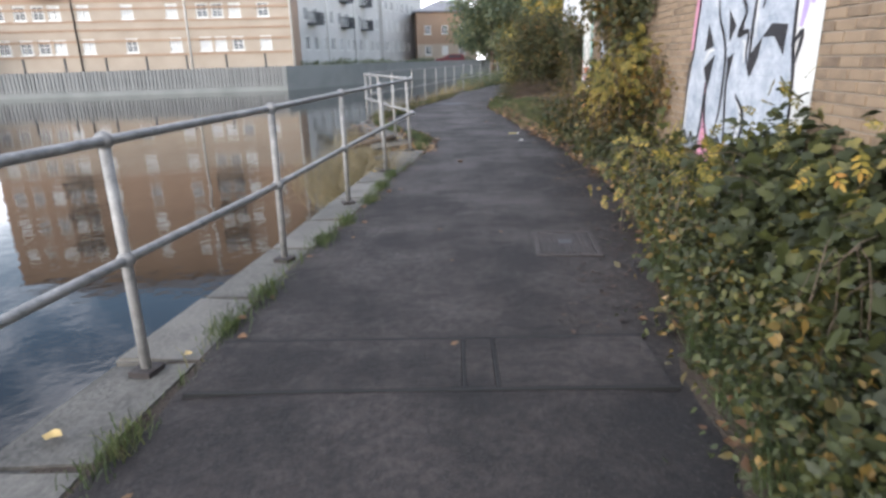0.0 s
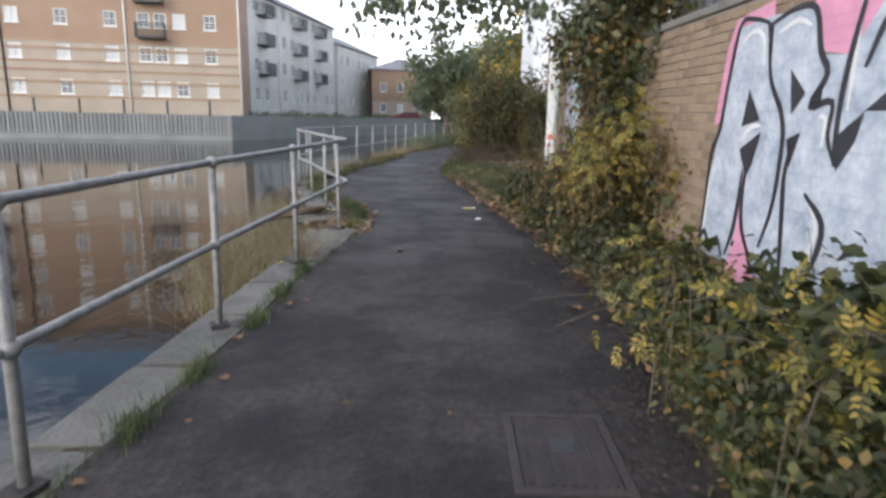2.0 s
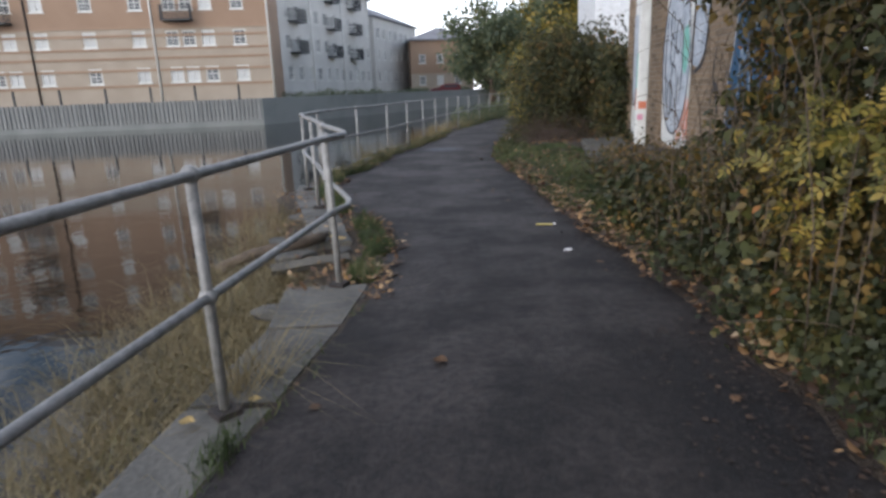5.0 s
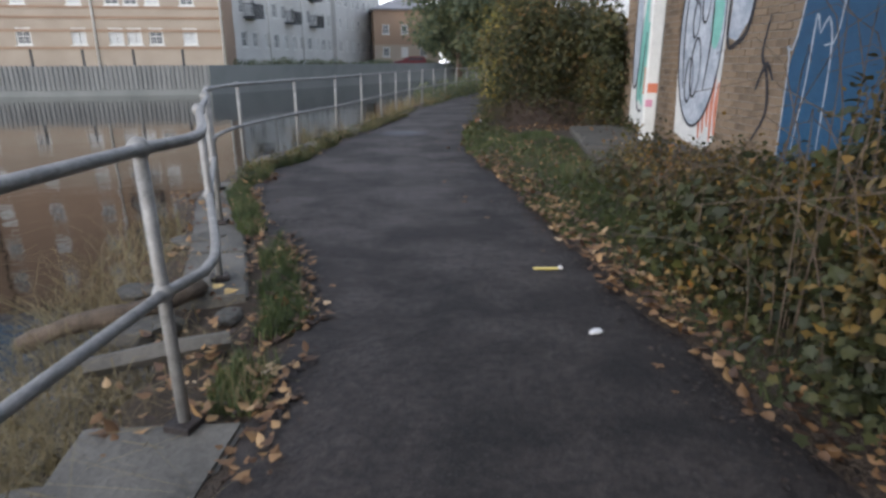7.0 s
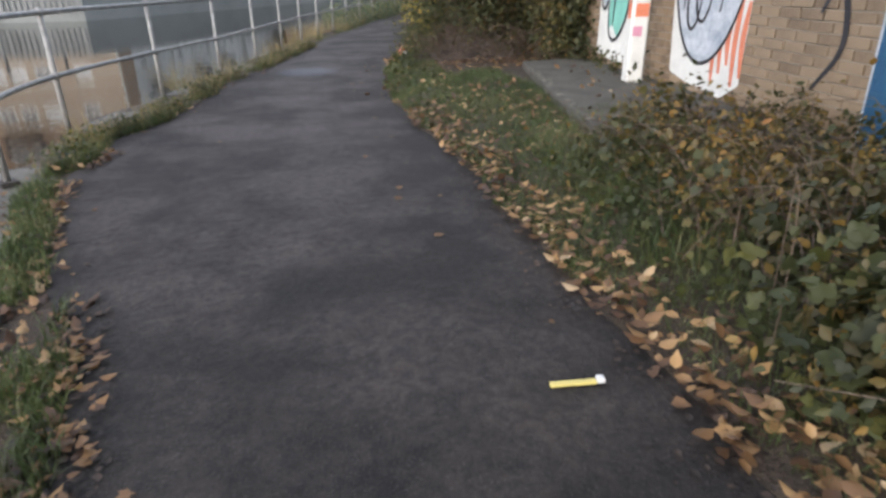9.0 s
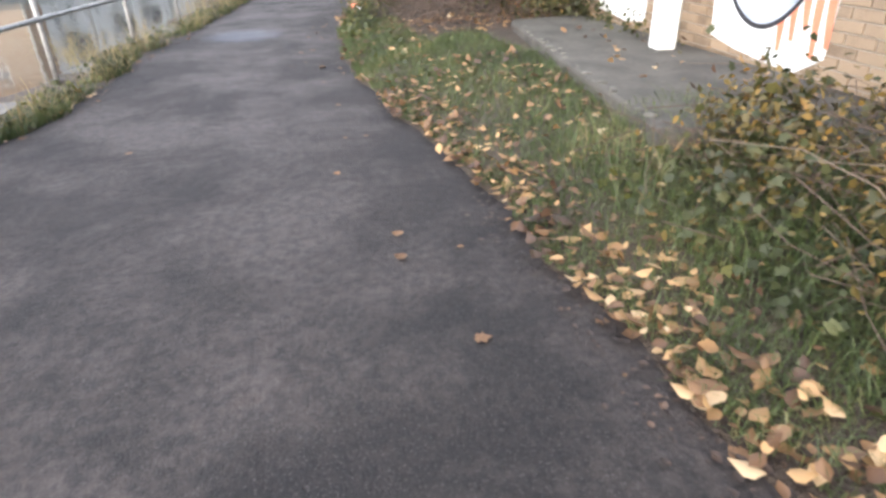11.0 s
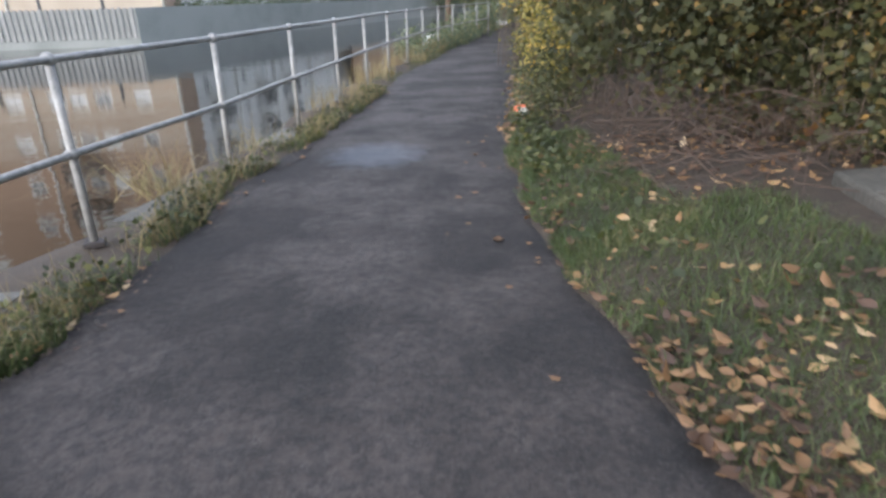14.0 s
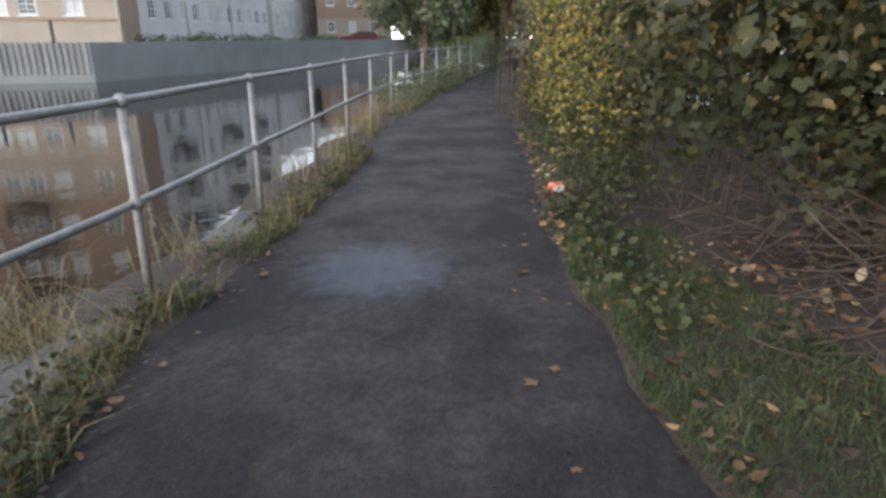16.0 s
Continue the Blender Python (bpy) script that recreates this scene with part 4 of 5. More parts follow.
for x, yy, s in ((-1.22, 1.66, 0.07), (-0.99, 2.38, 0.045), (-0.66, 7.55, 0.07), (-0.42, 7.75, 0.06), (-0.62, 10.95, 0.09), (-0.72, 11.05, 0.08)):
    ob = new("fallen_leaf", made[4].data)
    ob.data = made[4].data.copy()
    ob.data.materials[0] = GOLDLEAF
    ob.matrix_basis = pose(x, yy, 0.0, 0, 0, yy * 61) @ Matrix.Scale(s, 4)
    tagged(ob, "pale yellow curled leaf lying on the stone coping", "leaf", "fallen leaves on the coping")

# ---- rubbish ----
w = thing("yellow_wrapper", (1.49, 11.3, 0.012), "crumpled yellow plastic strip lying on the path", "litter", turn=-3)
part("strip", box(bmesh.new(), -0.11, 0.06, -0.015, 0.014, 0, 0.012, 0.004), YELLOWSTUFF, w)
part("torn_end", box(bmesh.new(), 0.061, 0.09, -0.012, 0.02, 0, 0.02, 0.004), PAPER, w)
w = thing("paper_scrap", (1.52, 10.27, 0.012), "crumpled white paper scrap on the asphalt", "litter", turn=30)
bm = bmesh.new()
bmesh.ops.create_icosphere(bm, subdivisions=2, radius=0.035)
for q in bm.verts:
    q.co = Vector((q.co.x * 1.3, q.co.y * 0.7, (q.co.z + 0.02) * 0.35)) * (1 + 0.35 * noise.noise(q.co * 50))
part("paper", bm, PAPER, w)
w = thing("crisp_packet", (2.02, 21.5, 0.03), "crumpled red and white snack packet at the hedge's foot", "litter", turn=20)
bm = box(bmesh.new(), -0.07, 0.07, -0.05, 0.05, 0, 0.10, 0.02)
part("packet", bm, REDSTUFF, w)
part("white_side", box(bmesh.new(), -0.06, 0.06, -0.056, -0.051, 0.02, 0.08), PAPER, w)
log_line = spline([(-1.75, 10.72, -0.20), (-1.4, 10.66, -0.05), (-1.1, 10.70, 0.0), (-0.9, 10.85, 0.02), (-0.80, 11.02, 0.02), (-0.86, 11.15, -0.02)], 0.08)
v, f = tubes([[(q, 0.055 + 0.018 * noise.noise((k * 0.6, 0, 0))) for k, q in enumerate(log_line)]], 10)
tagged(link_mesh("fallen_log", v, f, WOODY, smooth=True), "dark rotting log lying by the railing", "log")
for i, (x, yy, s) in enumerate(((-0.75, 9.1, 0.16), (-0.95, 10.6, 0.2), (-0.55, 10.75, 0.12), (-1.25, 11.2, 0.17), (-1.25, 12.4, 0.22))):
    bm = bmesh.new()
    bmesh.ops.create_icosphere(bm, subdivisions=3, radius=1)
    for q in bm.verts:
        q.co *= 1 + 0.3 * noise.noise(q.co * 1.4 + Vector((i * 7, 0, 0)))
        q.co.z = max(-0.5, min(0.45, q.co.z))
    ob = part("rubble_stone", bm, STONE)
    ob.matrix_basis = pose(x, yy, -0.06, 0, 0, i * 50) @ Matrix.Diagonal((s * 0.95, s * 0.7, s * 0.4, 1))
    tagged(ob, "mossy broken stone block beside the railing", "stone", "rubble by the railing")
v, f = tubes([[((-1.05, 10.10, -0.04), 0.055), ((-0.7, 10.24, -0.02), 0.06), ((-0.42, 10.36, -0.02), 0.05)]], 5)
tagged(link_mesh("plank", v, f, STONE), "short pale lichen-covered plank lying on the earth", "plank")

# ---- brick walls ----
BL, BH, JT = 0.215, 0.065, 0.010


def brick_mesh():
    bm = box(bmesh.new(), 0, BL, -0.012, 0.03, 0, BH, 0.004)
    bmesh.ops.delete(bm, geom=[f for f in bm.faces if f.normal.y > 0.9], context="FACES")
    me = bpy.data.meshes.new("brick")
    bm.to_mesh(me)
    bm.free()
    me.materials.append(BRICK)
    return me


BRICKS = brick_mesh()


def brick_wall(name, label, a, b, z0, z1, near0, near1, thick=0.33, nearz=0.0):
    """A brick wall whose face runs from a to b; the bricks from near0 to near1 along it are single objects."""
    a, b = Vector((*a, 0)), Vector((*b, 0))
    L = (b - a).length
    ang = math.atan2(b.y - a.y, b.x - a.x)
    base = Matrix.Translation(a) @ Matrix.Rotation(ang, 4, "Z")
    w = new(name)
    w.matrix_basis = base
    tagged(w, label, "brick wall", kind="structure")
    part("core", box(bmesh.new(), 0, L, 0.0, thick, z0 - 0.3, z1), MORTAR, w)
    part("coping", box(bmesh.new(), -0.03, L + 0.03, -0.03, thick + 0.03, z1 + 0.002, z1 + 0.07, 0.008), CONCRETE, w)
    rv, rf = [], []
    src = [tuple(v.co) for v in BRICKS.vertices]
    fc = [tuple(p.vertices) for p in BRICKS.polygons]
    rows = int((z1 - z0) / (BH + JT))
    count = 0
    for r in range(rows):
        z = z0 + r * (BH + JT) + 0.005
        u = -0.1125 * (r % 2)
        while u < L - 0.01:
            u0, u1 = max(0.002, u), min(L - 0.002, u + BL)
            if u1 - u0 > 0.04:
                s = (u1 - u0) / BL
                out = rng.normal() * 0.0015
                if near0 < u < near1 and z > nearz and count < 300:
                    o = new("brick", BRICKS)
                    o.parent = w
                    o.matrix_basis = Matrix.Translation((u0, out, z)) @ Matrix.Diagonal((s, 1, 1, 1))
                    count += 1
                else:
                    k = len(rv)
                    rv += [(u0 + x * s, y + out, z + q) for x, y, q in src]
                    rf += [tuple(i + k for i in p) for p in fc]
            u += BL + JT
    link_mesh("further_bricks", rv, rf, BRICK_FAR, w)["kind"] = "stuff"
    return w


BRICK_FAR = BRICK.copy()
BRICK_FAR.name = "brick_courses"
bn = BRICK_FAR.node_tree.nodes
geo = bn.new("ShaderNodeNewGeometry")
for lk in list(BRICK_FAR.node_tree.links):
    if lk.from_node.bl_idname == "ShaderNodeObjectInfo":
        to = lk.to_socket
        BRICK_FAR.node_tree.links.new(geo.outputs["Random Per Island"], to)

# its face looks towards the path (local -y), so it runs from far to near
WALL_TOP = 2.27
wall = brick_wall("wall_brick", "buff brick boundary wall with painted letters", (2.98, 8.35), (2.72, -3.0), 0.0, WALL_TOP, 0.1, 2.75, nearz=0.25)


def painted(name, shapes, mat, parent, lift, label=""):
    """Flat paint on a wall: closed outlines in the wall's own length and height."""
    verts, faces = [], []
    for sh in shapes:
        k = len(verts)
        verts += [(u, -0.0135 - lift, z) for u, z in sh]
        faces.append(tuple(range(k, k + len(sh))))
    bm = bmesh.new()
    me = bpy.data.meshes.new("t")
    me.from_pydata(verts, [], faces)
    bm.from_mesh(me)
    bmesh.ops.triangulate(bm, faces=bm.faces[:])
    bmesh.ops.recalc_face_normals(bm, faces=bm.faces[:])
    return part(name, bm, mat, parent, label)


def stroke(pts, width):
    """The outline of a brush stroke along a line of (u, z)."""
    p = spline([(u, z, 0) for u, z in pts], 0.05)
    left, right = [], []
    for i, q in enumerate(p):
        d = (p[min(i + 1, len(p) - 1)] - p[max(i - 1, 0)]).normalized()
        n = Vector((-d.y, d.x, 0))
        t = i / (len(p) - 1)
        w = width * (0.35 + 0.65 * math.sin(math.pi * min(1, max(0, 0.08 + t * 0.84)))) / 2
        left.append((q.x + n.x * w, q.y + n.y * w))
        right.append((q.x - n.x * w, q.y - n.y * w))
    out = []
    for i in range(len(p) - 1):
        out.append([left[i], left[i + 1], right[i + 1], right[i]])
    return out


def strokes(lines, width):
    out = []
    for ln in lines:
        out += stroke(ln, width)
    return out


def spray(m, gap):
    """Spray paint over brick: the bricks' relief shows through."""
    n, l = m.node_tree.nodes, m.node_tree.links
    tc, mp, bt, bp = n.new("ShaderNodeTexCoord"), n.new("ShaderNodeMapping"), n.new("ShaderNodeTexBrick"), n.new("ShaderNodeBump")
    mp.inputs["Rotation"].default_value = (radians(90), 0, 0)
    bt.inputs["Scale"].default_value = 1.0
    bt.inputs["Brick Width"].default_value, bt.inputs["Row Height"].default_value, bt.inputs["Mortar Size"].default_value = 0.225, 0.075, 0.006
    bt.inputs["Mortar Smooth"].default_value = 0.3
    l.new(tc.outputs["Object"], mp.inputs["Vector"])
    l.new(mp.outputs["Vector"], bt.inputs["Vector"])
    bp.inputs["Strength"].default_value, bp.inputs["Distance"].default_value, bp.invert = gap, 0.006, True
    l.new(bt.outputs["Fac"], bp.inputs["Height"])
    l.new(bp.outputs["Normal"], n["Principled BSDF"].inputs["Normal"])
    return m


for m in (GREYPAINT, BLACKPAINT, PINKPAINT, TEALPAINT, BLUEPAINT, ORANGEPAINT):
    spray(m, 0.8)

# large silver letters with black outlines and a pink edge; u runs towards the viewer from the wall's far end
silver = [(1.80, .40), (1.86, 1.0), (2.0, 1.6), (2.10, 2.1), (2.5, 2.12), (2.96, 2.1), (3.1, 1.82), (3.32, 1.8), (3.6, 2.16), (3.98, 2.16), (4.0, 1.5), (4.06, 1.2), (4.02, .4)]
white_end = [(3.97, .5), (3.99, 2.2), (4.36, 2.2), (4.34, .5)]
pink = [[(1.84, 1.40), (1.92, 1.95), (2.02, 2.16), (2.5, 2.22), (2.52, 2.1), (2.1, 2.06), (2.0, 1.45)], [(2.9, 2.22), (3.06, 1.84), (3.3, 1.80), (3.6, 1.98), (3.62, 2.25)]]
drips = [[(2.26, .3), (2.37, .72), (2.36, 1.15), (2.43, .75), (2.60, .52), (2.70, .3)]]
dark = [[(2.32, 1.66), (2.27, 1.40), (2.50, 1.45)], [(2.28, 1.24), (2.54, 1.37), (2.47, 1.15), (2.41, 1.05)], [(2.79, 1.76), (2.97, 1.61), (2.85, 1.48)], [(2.84, 1.33), (2.98, 1.38), (2.90, 1.15)],
        [(3.03, 1.53), (3.13, 1.68), (3.13, 1.54)], [(2.45, 2.08), (2.53, 2.08), (2.56, 1.75)], [(3.30, 1.36), (3.5, 1.50), (3.46, 1.34), (3.34, 1.17)], [(3.5, 1.50), (3.64, 1.60), (3.90, 1.58), (3.87, 1.36), (3.70, 1.50)]]
lines = [[(1.80, .42), (1.84, .9), (1.85, 1.2), (1.95, 1.36), (2.0, 1.7), (2.09, 2.11), (2.28, 2.13), (2.47, 2.08)], [(2.5, 1.95), (2.58, 1.7), (2.74, 1.5), (2.80, 1.3), (2.78, .9), (2.68, .6)],
         [(2.40, 1.1), (2.40, .85), (2.46, .66), (2.6, .5)], [(2.36, 1.1), (2.33, .7), (2.24, .45)], [(1.80, .42), (1.88, .58), (1.99, .44), (2.10, .56), (2.2, .42)],
         [(2.52, 2.07), (2.75, 2.12), (2.96, 2.09), (3.06, 1.84), (3.15, 1.71), (3.03, 1.53), (3.23, 1.55), (3.23, 1.36), (3.33, 1.2)],
         [(2.9, 1.32), (2.87, 1.1), (2.91, .8), (2.96, .42)], [(3.1, 1.02), (3.30, .86), (3.26, .62), (3.14, .48)], [(2.5, .62), (2.64, .44), (2.8, .6), (2.94, .42)],
         [(3.40, 2.2), (3.31, 1.7), (3.30, 1.35), (3.32, 1.2)], [(3.45, 1.72), (3.58, 1.98), (3.85, 2.14)], [(3.97, 2.16), (4.0, 1.5), (4.06, 1.2), (4.10, .6)], [(3.98, 1.42), (4.12, 1.52), (4.06, 1.3)]]
whites = strokes([[(2.13, 1.98), (2.28, 2.05), (2.42, 2.0), (2.46, 1.8)], [(2.28, 1.30), (2.40, 1.40), (2.52, 1.41)], [(2.60, 2.0), (2.80, 2.05), (2.94, 2.0)], [(1.86, .5), (1.88, 1.0)], [(3.13, 1.47), (3.19, 1.46), (3.19, 1.3)], [(3.36, 2.1), (3.36, 1.5)], [(3.14, .98), (3.25, .84), (3.2, .62)]], 0.035)
painted("pink_paint", pink, PINKPAINT, wall, 0.002)
painted("silver_paint", [silver], GREYPAINT, wall, 0.004, "silver spray-painted letters")
painted("white_ground", [white_end], WHITE, wall, 0.003)
painted("lilac_spray", strokes([[(4.05, 2.1), (4.12, 1.8), (4.08, 1.55)], [(4.2, 2.15), (4.2, 1.7)]], 0.09), plain("lilac_spray_paint", (0.42, 0.32, 0.62), 0.55), wall, 0.005)
painted("pink_drips", drips, PINKPAINT, wall, 0.006)
painted("white_highlight", whites, WHITE, wall, 0.007)
painted("black_outline", strokes(lines, 0.05) + dark, BLACKPAINT, wall, 0.008, "black spray-painted outlines")
# sheet fence above the wall
hoarding = thing("sheet_fence", (0, 0, 0), "dark ribbed steel sheet fence standing above the brick wall", "fence", kind="structure")
v, f = [], []
for i in range(220):
    yy = -3 + i * 0.052
    x = 2.98 + (yy + 3) / 11.45 * 0.32 + (0.028 if (i // 2) % 2 else 0.0)
    v += [(x, yy, WALL_TOP - 0.2), (x, yy, WALL_TOP + 1.25)]
for i in range(219):
    f.append((2 * i, 2 * i + 2, 2 * i + 3, 2 * i + 1))
sheet = link_mesh("sheeting", v, f, SHEET, hoarding)
sheet.modifiers.new("thickness", "SOLIDIFY").thickness = 0.004

# ---- slab, pillar and painted wall ----
SLAB_Z = 0.36
slab = flat_patch("concrete_slab", [(2.52, 13.75), (2.73, 15.25), (3.06, 17.2), (3.11, 17.45), (4.03, 17.6), (3.96, 13.05), (3.6, 13.1)], SLAB_Z, MOSSY, "raised weathered mossy concrete slab with a chipped edge", "slab", thick=0.5)
bmm = slab.modifiers.new("edge", "BEVEL")
bmm.width, bmm.segments, bmm.limit_method = 0.025, 2, "ANGLE"
for i in range(26):
    t = rng.random()
    bm = bmesh.new()
    bmesh.ops.create_icosphere(bm, subdivisions=1, radius=1)
    for q in bm.verts:
        q.co *= 1 + 0.35 * noise.noise(q.co * 1.7 + Vector((i * 3, 1, 0)))
    chip = part("mortar_chip", bm, CONCRETE)
    size = 0.012 + 0.022 * rng.random() ** 2
    chip.matrix_basis = pose(2.53 + 0.53 * t + 0.04 * rng.random() + 0.06 * (rng.random() ** 3), 13.8 + 3.4 * t, SLAB_Z + size * 0.12, 0, 0, rng.random() * 360) @ Matrix.Diagonal((size * 1.3, size, size * 0.45, 1))
    tagged(chip, "broken chip of pale mortar on the slab's edge", "rubble", "chips on the slab edge")
WALL2_A, WALL2_B = (4.055, 17.75), (3.95, 11.0)
wall2 = brick_wall("wall_painted", "brick wall of an old building covered in graffiti", WALL2_A, WALL2_B, 0.0, 3.3, 3.2, 5.2, nearz=0.45)
low_wall = brick_wall("wall_low", "low brick wall with black spray loops, overgrown with ivy", (4.09, 20.2), (4.056, 17.76), 0.0, 1.75, 9.0, 9.1)


# paint on it; u runs from the far end towards the near one
O = 0.35
painted("white_paint", [[(O + 0.12, 0.46), (O + 0.16, 3.2), (O + 1.05, 3.2), (O + 1.02, 0.44), (O + 0.7, 0.40)]], WHITE, wall2, 0.002, "white painted panel")
painted("teal_paint", [[(O + 0.42, 0.75), (O + 0.40, 1.3), (O + 0.46, 1.9), (O + 0.6, 2.5), (O + 0.95, 2.6), (O + 0.97, 1.6), (O + 0.88, 0.95), (O + 0.68, 0.68), (O + 0.52, 0.82)]], TEALPAINT, wall2, 0.004, "teal spray-painted shape")
painted("silver_bubble", [[(O + 0.16, 1.1), (O + 0.14, 2.6), (O + 0.4, 2.6), (O + 0.42, 1.4), (O + 0.32, 1.0)]], GREYPAINT, wall2, 0.006)
painted("black_swirl", strokes([[(O + 0.13, 2.4), (O + 0.15, 1.25), (O + 0.27, 0.98), (O + 0.40, 1.2), (O + 0.43, 2.0)], [(O + 0.38, 1.1), (O + 0.45, 0.72), (O + 0.66, 0.66), (O + 0.9, 0.95), (O + 0.98, 1.6)], [(O + 0.54, 0.8), (O + 0.58, 1.3), (O + 0.66, 1.8)]], 0.045), BLACKPAINT, wall2, 0.008)
painted("faded_bubble", strokes([[(1.5 + 0.28 * math.cos(q), 1.15 + 0.5 * math.sin(q)) for q in np.linspace(2.4, 7.0, 9)], [(2.2 + 0.28 * math.cos(q), 1.1 + 0.5 * math.sin(q)) for q in np.linspace(2.4, 7.0, 9)]], 0.06), BLACKPAINT, low_wall, 0.004, "black spray-painted loops")
painted("white_ground", [[(O + 2.0, 0.48), (O + 1.92, 1.2), (O + 2.0, 3.1), (O + 3.15, 3.1), (O + 3.14, 0.5), (O + 2.9, 0.36), (O + 2.3, 0.42)]], WHITE, wall2, 0.002, "white painted panel")
painted("orange_paint", strokes([[(O + 2.72 + 0.1 * q, 1.15 + 0.1 * (q % 2)), (O + 2.70 + 0.1 * q, 0.85), (O + 2.73 + 0.1 * q, 0.48 + 0.08 * (q % 3))] for q in range(5)], 0.07), ORANGEPAINT, wall2, 0.004, "orange spray-paint splash")
cu, cz = O + 2.50, 1.75
ov = lambda ru, rz, u=0, z=0: [(cu + u + ru * math.cos(q), cz + z + rz * math.sin(q)) for q in np.linspace(0, 2 * math.pi, 40)[:-1]]
loop = lambda ru, rz, u, z: ov(ru, rz, u, z) + [ov(ru, rz, u, z)[0]]
painted("silver_oval", [ov(0.60, 1.14)], GREYPAINT, wall2, 0.006, "silver spray-painted oval")
painted("pale_blue_paint", [ov(0.14, 0.34, 0.40, 0.1)], TEALPAINT, wall2, 0.007)
painted("black_ring", strokes([loop(0.60, 1.14, 0, 0), loop(0.11, 0.26, -0.2, -0.6), loop(0.13, 0.34, -0.05, -0.45), loop(0.09, 0.2, -0.15, 0.1), loop(0.10, 0.24, 0.08, 0.3), loop(0.08, 0.18, -0.2, 0.5), [(cu + 0.22, cz - 0.7), (cu + 0.30, cz - 0.1), (cu + 0.24, cz + 0.6)], [(cu - 0.42, cz + 0.6), (cu - 0.46, cz), (cu - 0.36, cz - 0.7)]], 0.04), BLACKPAINT, wall2, 0.008)
painted("pale_bubble", [[(O + 3.2, 1.62), (O + 3.22, 3.1), (O + 3.75, 3.1), (O + 3.62, 1.8), (O + 3.4, 1.58)]], GREYPAINT, wall2, 0.003)
painted("bubble_outline", strokes([[(O + 3.17, 2.6), (O + 3.18, 1.62), (O + 3.4, 1.56), (O + 3.64, 1.8), (O + 3.76, 2.8)]], 0.06), BLACKPAINT, wall2, 0.005)
painted("dark_tag", strokes([[(O + 3.95, 0.6), (O + 4.15, 0.9), (O + 4.08, 1.25), (O + 3.95, 1.45), (O + 4.02, 1.8)], [(O + 3.9, 1.1), (O + 4.05, 1.35), (O + 4.2, 1.2)]], 0.05), BLACKPAINT, wall2, 0.004)
b = 6.74
painted("blue_paint", [[(O + 4.44, 0.3), (O + 4.42, 1.3), (O + 4.5, 1.55), (O + 4.66, 3.1), (b, 3.1), (b, 0.3)]], BLUEPAINT, wall2, 0.002, "deep blue spray paint")
painted("pale_outline", strokes([[(O + 4.45, 0.35), (O + 4.42, 1.4), (O + 4.36, 1.5), (O + 4.50, 1.6), (O + 4.68, 3.0)], [(O + 4.66, 0.6), (O + 4.72, 1.2), (O + 4.74, 1.75), (O + 4.82, 1.6), (O + 4.9, 1.72), (O + 5.0, 1.45), (O + 5.02, 0.6)], [(O + 4.9, 1.5), (O + 5.05, 1.6), (O + 5.1, 2.4)]], 0.025), GREYPAINT, wall2, 0.004)
pillar = thing("concrete_pillar", (3.70, 15.58, SLAB_Z), "square white-painted concrete pillar with faint spray marks", "pillar", turn=-8)
part("shaft", box(bmesh.new(), -0.085, 0.085, -0.085, 0.085, -0.01, 4.2, 0.02), WHITE, pillar)
part("teal_mark", box(bmesh.new(), -0.088, -0.0855, -0.05, 0.06, 0.75, 1.5), TEALPAINT, pillar)
part("orange_mark", boxes((-0.06, 0.07, -0.0885, -0.0855, 0.62, 0.74)), ORANGEPAINT, pillar)
part("pink_mark", boxes((-0.07, 0.02, -0.0885, -0.0855, 0.44, 0.53)), PINKPAINT, pillar)
part("orange_streak", boxes((-0.0885, -0.0855, -0.03, 0.05, 0.60, 0.95)), ORANGEPAINT, pillar)
unit_b = thing("industrial_unit", (0, 0, 0), "pale metal-clad industrial unit standing behind the hedge", "building")
part("wall", box(bmesh.new(), 5.7, 18, 28, 31, 0, 7.5), CLADDING, unit_b)
part("roof", box(bmesh.new(), 5.4, 18.3, 27.7, 31.3, 7.501, 7.8, 0.05), SHEET, unit_b)
for i in range(20):
    part("rib", box(bmesh.new(), 5.9 + i * 0.6, 5.96 + i * 0.6, 27.96, 27.999, 0.2, 7.4), CLADDING, unit_b)


